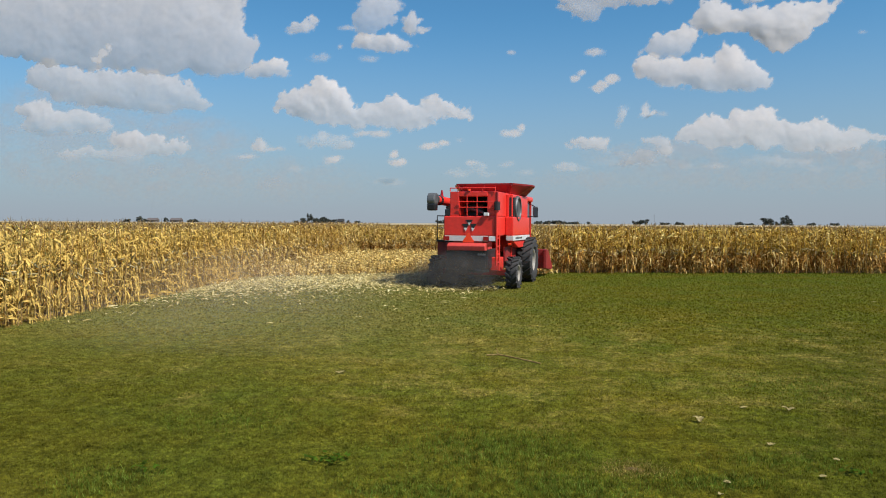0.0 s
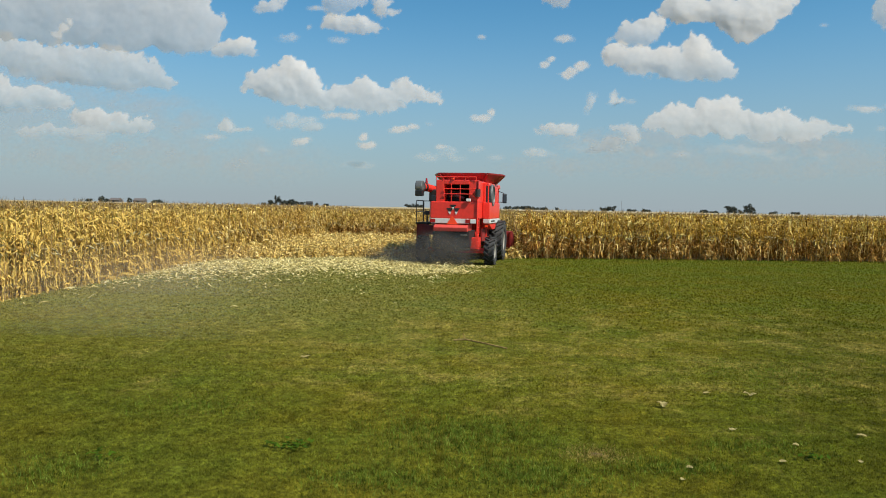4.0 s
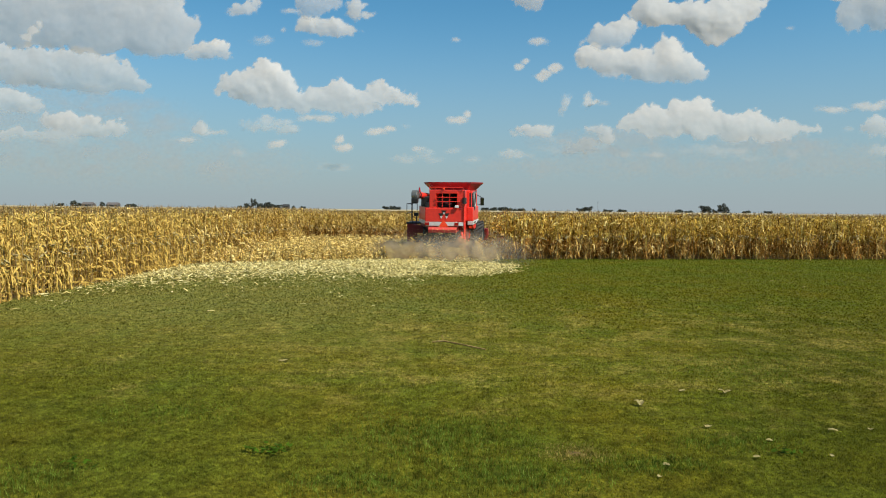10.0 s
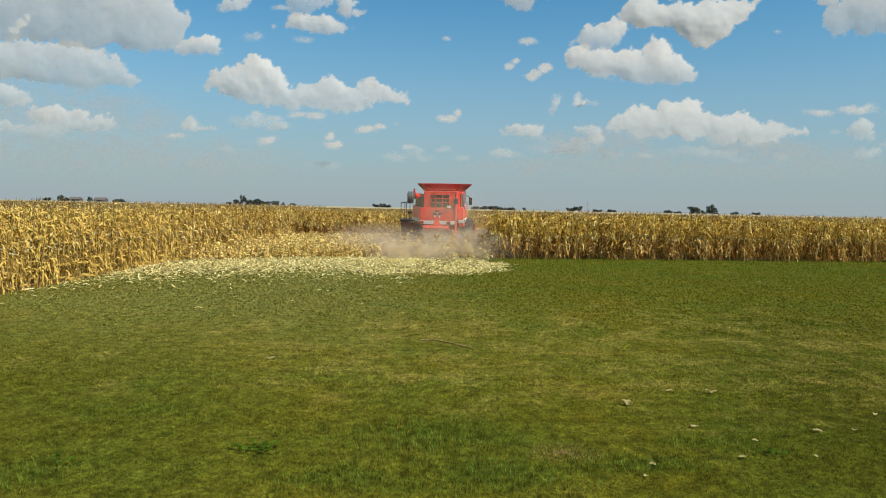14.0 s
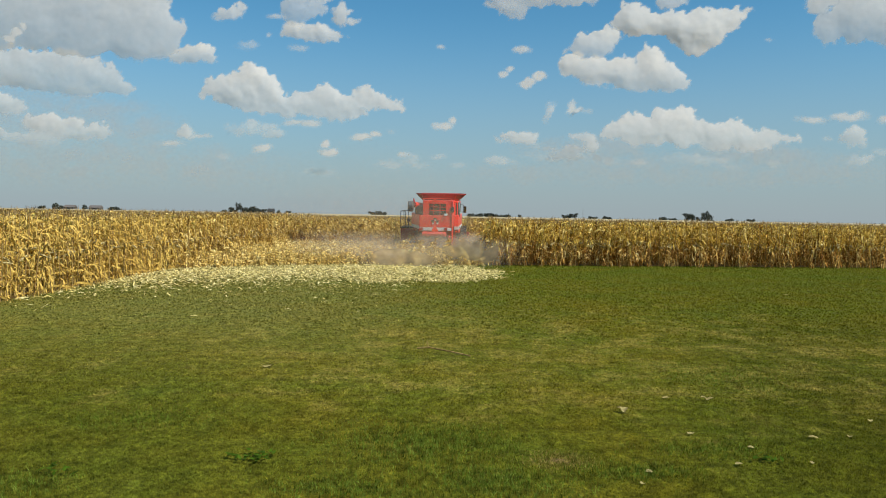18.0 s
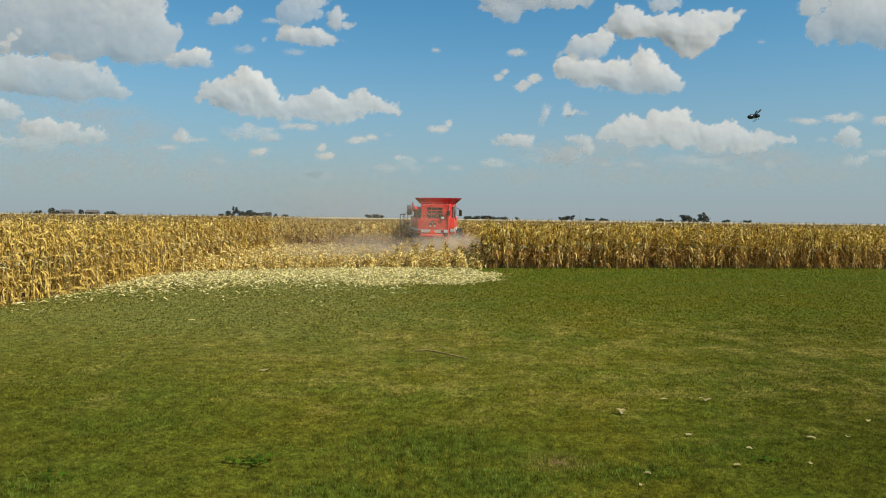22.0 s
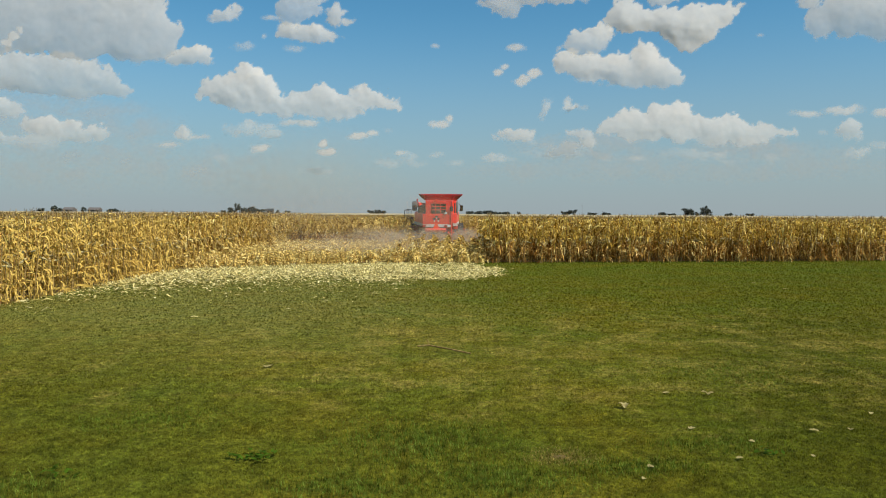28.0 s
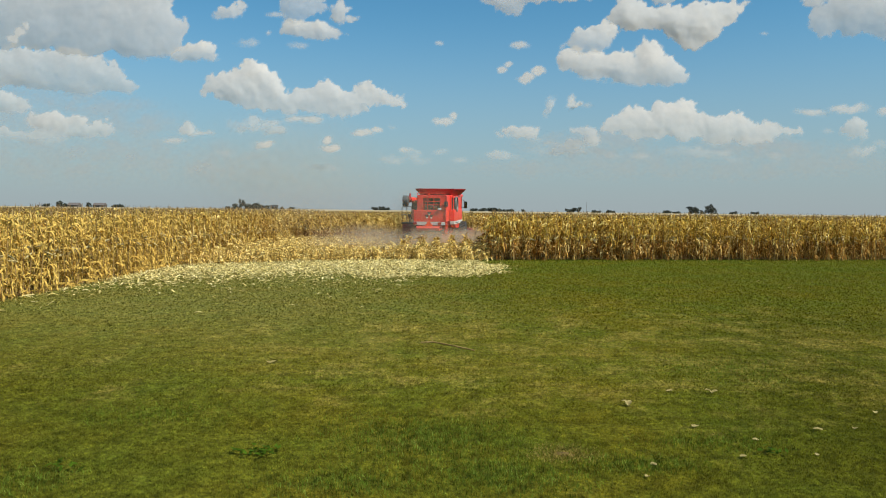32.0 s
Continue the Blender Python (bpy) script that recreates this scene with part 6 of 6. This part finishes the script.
# ---- what moves ----
def motions():
    # the machine and its wheels
    walk(combine_ob, [(t, pose(x, y, -float(np.interp(t, S_T, S_Z)), 0, 0, -a) @ pose(0, 0, 0, float(np.interp(t, S_T, S_P)))) for t, y, x, a in DRIVE])
    for ob, r in combine_wheels:
        rows = []
        for i in range(0, 65):
            t = i * 0.5
            rows.append((t, Matrix.Translation(ob.location) @ Matrix.Rotation(-(drive(t)[1] - D_Y[0]) / r, 4, "X")))
        walk(ob, rows)
    # corn taken by the head
    for ob, y in slabs:
        reach = np.interp(y - 3.3, D_Y[:17], D_T[:17])
        up, down = pose(0, y, 0.55), pose(0, y + 0.3, 0.16, -88)
        if y - 3.3 <= D_Y[0]:
            walk(ob, [(0, down), (32, down)])
        elif y - 3.3 >= D_Y.max():
            walk(ob, [(0, up), (32, up)])
        else:
            a, b = max(0.1, reach - 0.5), reach + 0.5
            walk(ob, [(0, up), (a, up), ((a + b) / 2, pose(0, y + 0.1, 0.45, -45)), (b, down), (32, down)])
    # husks thrown out behind
    for ob, x, dy, turn in drops:
        near = 22.8 + 0.9 * max(0, x + 0.6)
        y = near + 0.6 + (31.0 - near) * dy
        end = pose(x, y, 0.0, 0, 0, turn)
        if y < D_Y[0] - 3.4 and x < -1.0:
            walk(ob, [(0, end), (32, end)])
            continue
        t0 = float(np.interp(y + 3.4, D_Y[:17], D_T[:17]))
        if x > -1.0:
            t0 = max(t0, 2.5 + 1.6 * (x + 1.0) + 0.8 * dy)
        rows = []
        for t in [k for k in np.arange(0, t0, 1.5)] + [t0]:
            mx, my, ma = drive(t)
            back = Vector((mx, my, 0)) + Matrix.Rotation(-radians(ma), 3, "Z") @ Vector((0.0, -2.55, 2.15))
            rows.append((float(t), pose(*back, 0, 0, -ma)))
        mx, my, ma = drive(t0 + 0.2)
        rows.append((t0 + 0.2, pose(mx * 0.5 + x * 0.5, y, 0.25, 0, 0, turn)))
        rows += [(t0 + 0.45, end), (32, end)]
        walk(ob, rows)
    # chaff in the air: out of the hood, tossed about, and down into the stubble
    for ob, i in sprays:
        r = random.Random(i)
        rows = []
        start, end = 6.8 + 0.5 * i, 14.6 + 1.5 * i
        for k in range(int(end / 0.4) + 1):
            t = k * 0.4
            mx, my, ma = drive(t)
            f = min(1, max(0, (t - start) / 0.4))
            at = Vector((0, -2.55, 2.2)).lerp(Vector((r.uniform(-0.5, 0.5), -4.3 - 0.5 * i, r.uniform(0.75, 1.25))), f)
            p = Vector((mx, my, 0)) + Matrix.Rotation(-radians(ma), 3, "Z") @ at
            rows.append((t, pose(*p, 40 * f * math.sin(1.3 * k + i), 25 * f * math.sin(0.9 * k), -ma + 35 * f * math.sin(0.7 * k + 2 * i))))
        rows += [(end + 0.6, pose(p.x, p.y, 0.1)), (32.0, pose(p.x, p.y, 0.1))]
        walk(ob, rows)
    # dust
    for ob, kind, i in puffs:
        r = random.Random(i)
        ph = r.uniform(0, 6.28)
        rows = []
        if kind == "early":
            # left over from the turn before: it settles in the first seconds
            x, y = (-9.0, -6.5, -5.5)[i], (23.0, 17.0, 11.5)[i]
            rows = [(0.0, pose(x, y, 0.75)), (2.0, pose(x - 0.7, y, 0.68)), (4.0 + i, pose(x - 1.4, y - 0.1, 0.0)), (7.0 + i, pose(x - 2.2, y - 0.2, -1.7)), (32.0, pose(x - 2.3, y - 0.2, -1.8))]
        elif kind == "veil":
            # thrown up high and carried to the side
            t0 = 13.0 + 4.5 * i
            mx, my, ma = drive(t0 + 3)
            x, y = mx - 3.0 - 1.5 * i, my - 2.5
            rows = [(0.0, pose(x, y, -5.0)), (t0, pose(x, y, -5.0)), (t0 + 4, pose(x - 1.0, y, 1.6)), (t0 + 8, pose(x - 2.6, y, 3.4)), (32.0, pose(x - 2.6 - 0.35 * (24 - t0), y, 4.4))]
        elif kind == "drift":
            # it rises from the stubble behind the machine and blows away to the side
            t0 = 9.0 + 3.4 * i
            mx, my, ma = drive(t0)
            x, y, z = mx - 1.2 - 1.5 * (i % 2), 31.8 + 0.5 * i, 0.65
            rows = [(0.0, pose(x, y, -2.2)), (t0, pose(x, y, -2.2))]
            for t, dx, up in ((1.8, 0.4, z), (4.5, 1.4, z + 0.1), (7.5, 2.6, z), (10.0, 3.4, z - 0.5), (12.5, 4.2, -1.8)):
                if t0 + t < 31.9:
                    rows.append((t0 + t, pose(x - dx, y, up, 0, 0, r.uniform(-8, 8))))
            rows.append((32.0, rows[-1][1]))
        else:
            low, high = kind == "low", kind == "high"
            place = Vector((-1.1 + 2.9 * i, -5.6 - 0.7 * i, 0.55 + 0.1 * i)) if low else Vector((0.3 - 0.4 * i, -6.2 - 1.1 * i, 1.75)) if high else Vector((-2.9 - 1.6 * i, -7.0 - 1.0 * i, 0.85)) if kind == "side" else Vector((3.1, -7.2, 0.45)) if kind == "spill" else Vector((-0.6 + 1.5 * i, -4.7 + 0.5 * i, 0.62 + 0.08 * i)) if kind == "close" else Vector(((-0.55, -4.15, 0.56), (0.0, -4.35, 0.56), (-2.3, -3.5, 0.30))[i])
            t0 = 5.0 + 1.5 * (1 - i) if low else 11.0 + 2.5 * i if high else 9.0 + 4 * i if kind == "side" else 9.0 + 1.2 * i if kind == "close" else -9
            sway = 0.12 if kind in ("dark", "close") else 0.35
            for t in np.arange(0, 32.1, 0.8):
                mx, my, ma = drive(t)
                f = min(1, max(0, (t - t0) / 2.4))
                f = f * f * (3 - 2 * f)
                if kind == "spill":
                    f = min(1, max(0, (t - 7.5) / 1.6)) * (1 - min(1, max(0, (t - 13.5) / 4)))
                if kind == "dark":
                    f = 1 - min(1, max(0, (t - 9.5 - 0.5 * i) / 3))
                p = Vector((mx, my, 0)) + Matrix.Rotation(-radians(ma), 3, "Z") @ place
                if low:
                    # it hangs back over the first stubble for a while
                    stay = min(1, max(0, (t - 9) / 3)) * (1 - min(1, max(0, (t - 19) / 6)))
                    p.y += stay * (min(p.y, 29.3 + 0.6 * i + 0.2 * (t - 9)) - p.y)
                k = sway * f
                rows.append((float(t), pose(p.x + k * math.sin(1.1 * t + ph), p.y + k * math.cos(0.9 * t + ph), p.z + 0.4 * k * math.sin(1.7 * t + ph) - (1 - f) * (4.2 if high else 2.4), 0, 0, -ma + 40 * k * math.sin(0.6 * t + ph))))
        walk(ob, rows)
    # clouds drift slowly to the left, those to the right and higher up faster
    for ob, u, v, far in clouds:
        du, dv = -(0.053 + 0.10 * u) * max(0.05, v), -0.10 * v * v
        walk(ob, [(0, pose((u - 0.59 * du) * far, far, (v - 0.59 * dv) * far + 2.3)), (32, pose((u + 0.41 * du) * far, far, (v + 0.41 * dv) * far + 2.3))])
    # the insect passes close by
    walk(insect_ob, [(0, pose(1.6, 0.55, 1.2, 0, 0, 60)), (20.0, pose(1.3, 0.6, 1.9, 0, 0, 70)), (20.8, pose(0.60, 0.70, 2.13, 0, 0, 80)), (21.0, pose(0.480, 0.752, 2.139, 0, 10, 60)), (21.3, pose(0.300, 0.838, 2.160, 30, 0, 30)),
                     (21.5, pose(0.188, 0.878, 2.231, 50, 0, 10)), (21.6, pose(0.125, 0.891, 2.314, 60, 8, 5)), (21.7, pose(0.030, 0.896, 2.383, 40, 0, -30)), (21.8, pose(0.043, 0.896, 2.377, 10, 0, -80)),
                     (21.9, pose(0.167, 0.882, 2.374, 5, 0, -80)), (22.0, pose(0.361, 0.818, 2.432, 10, -15, -75)), (22.2, pose(0.85, 0.60, 2.55, 0, 0, -80)), (23, pose(2.5, -0.5, 2.0, 0, 0, -100)), (32, pose(3.0, -1.5, 1.5, 0, 0, -100))])


motions()
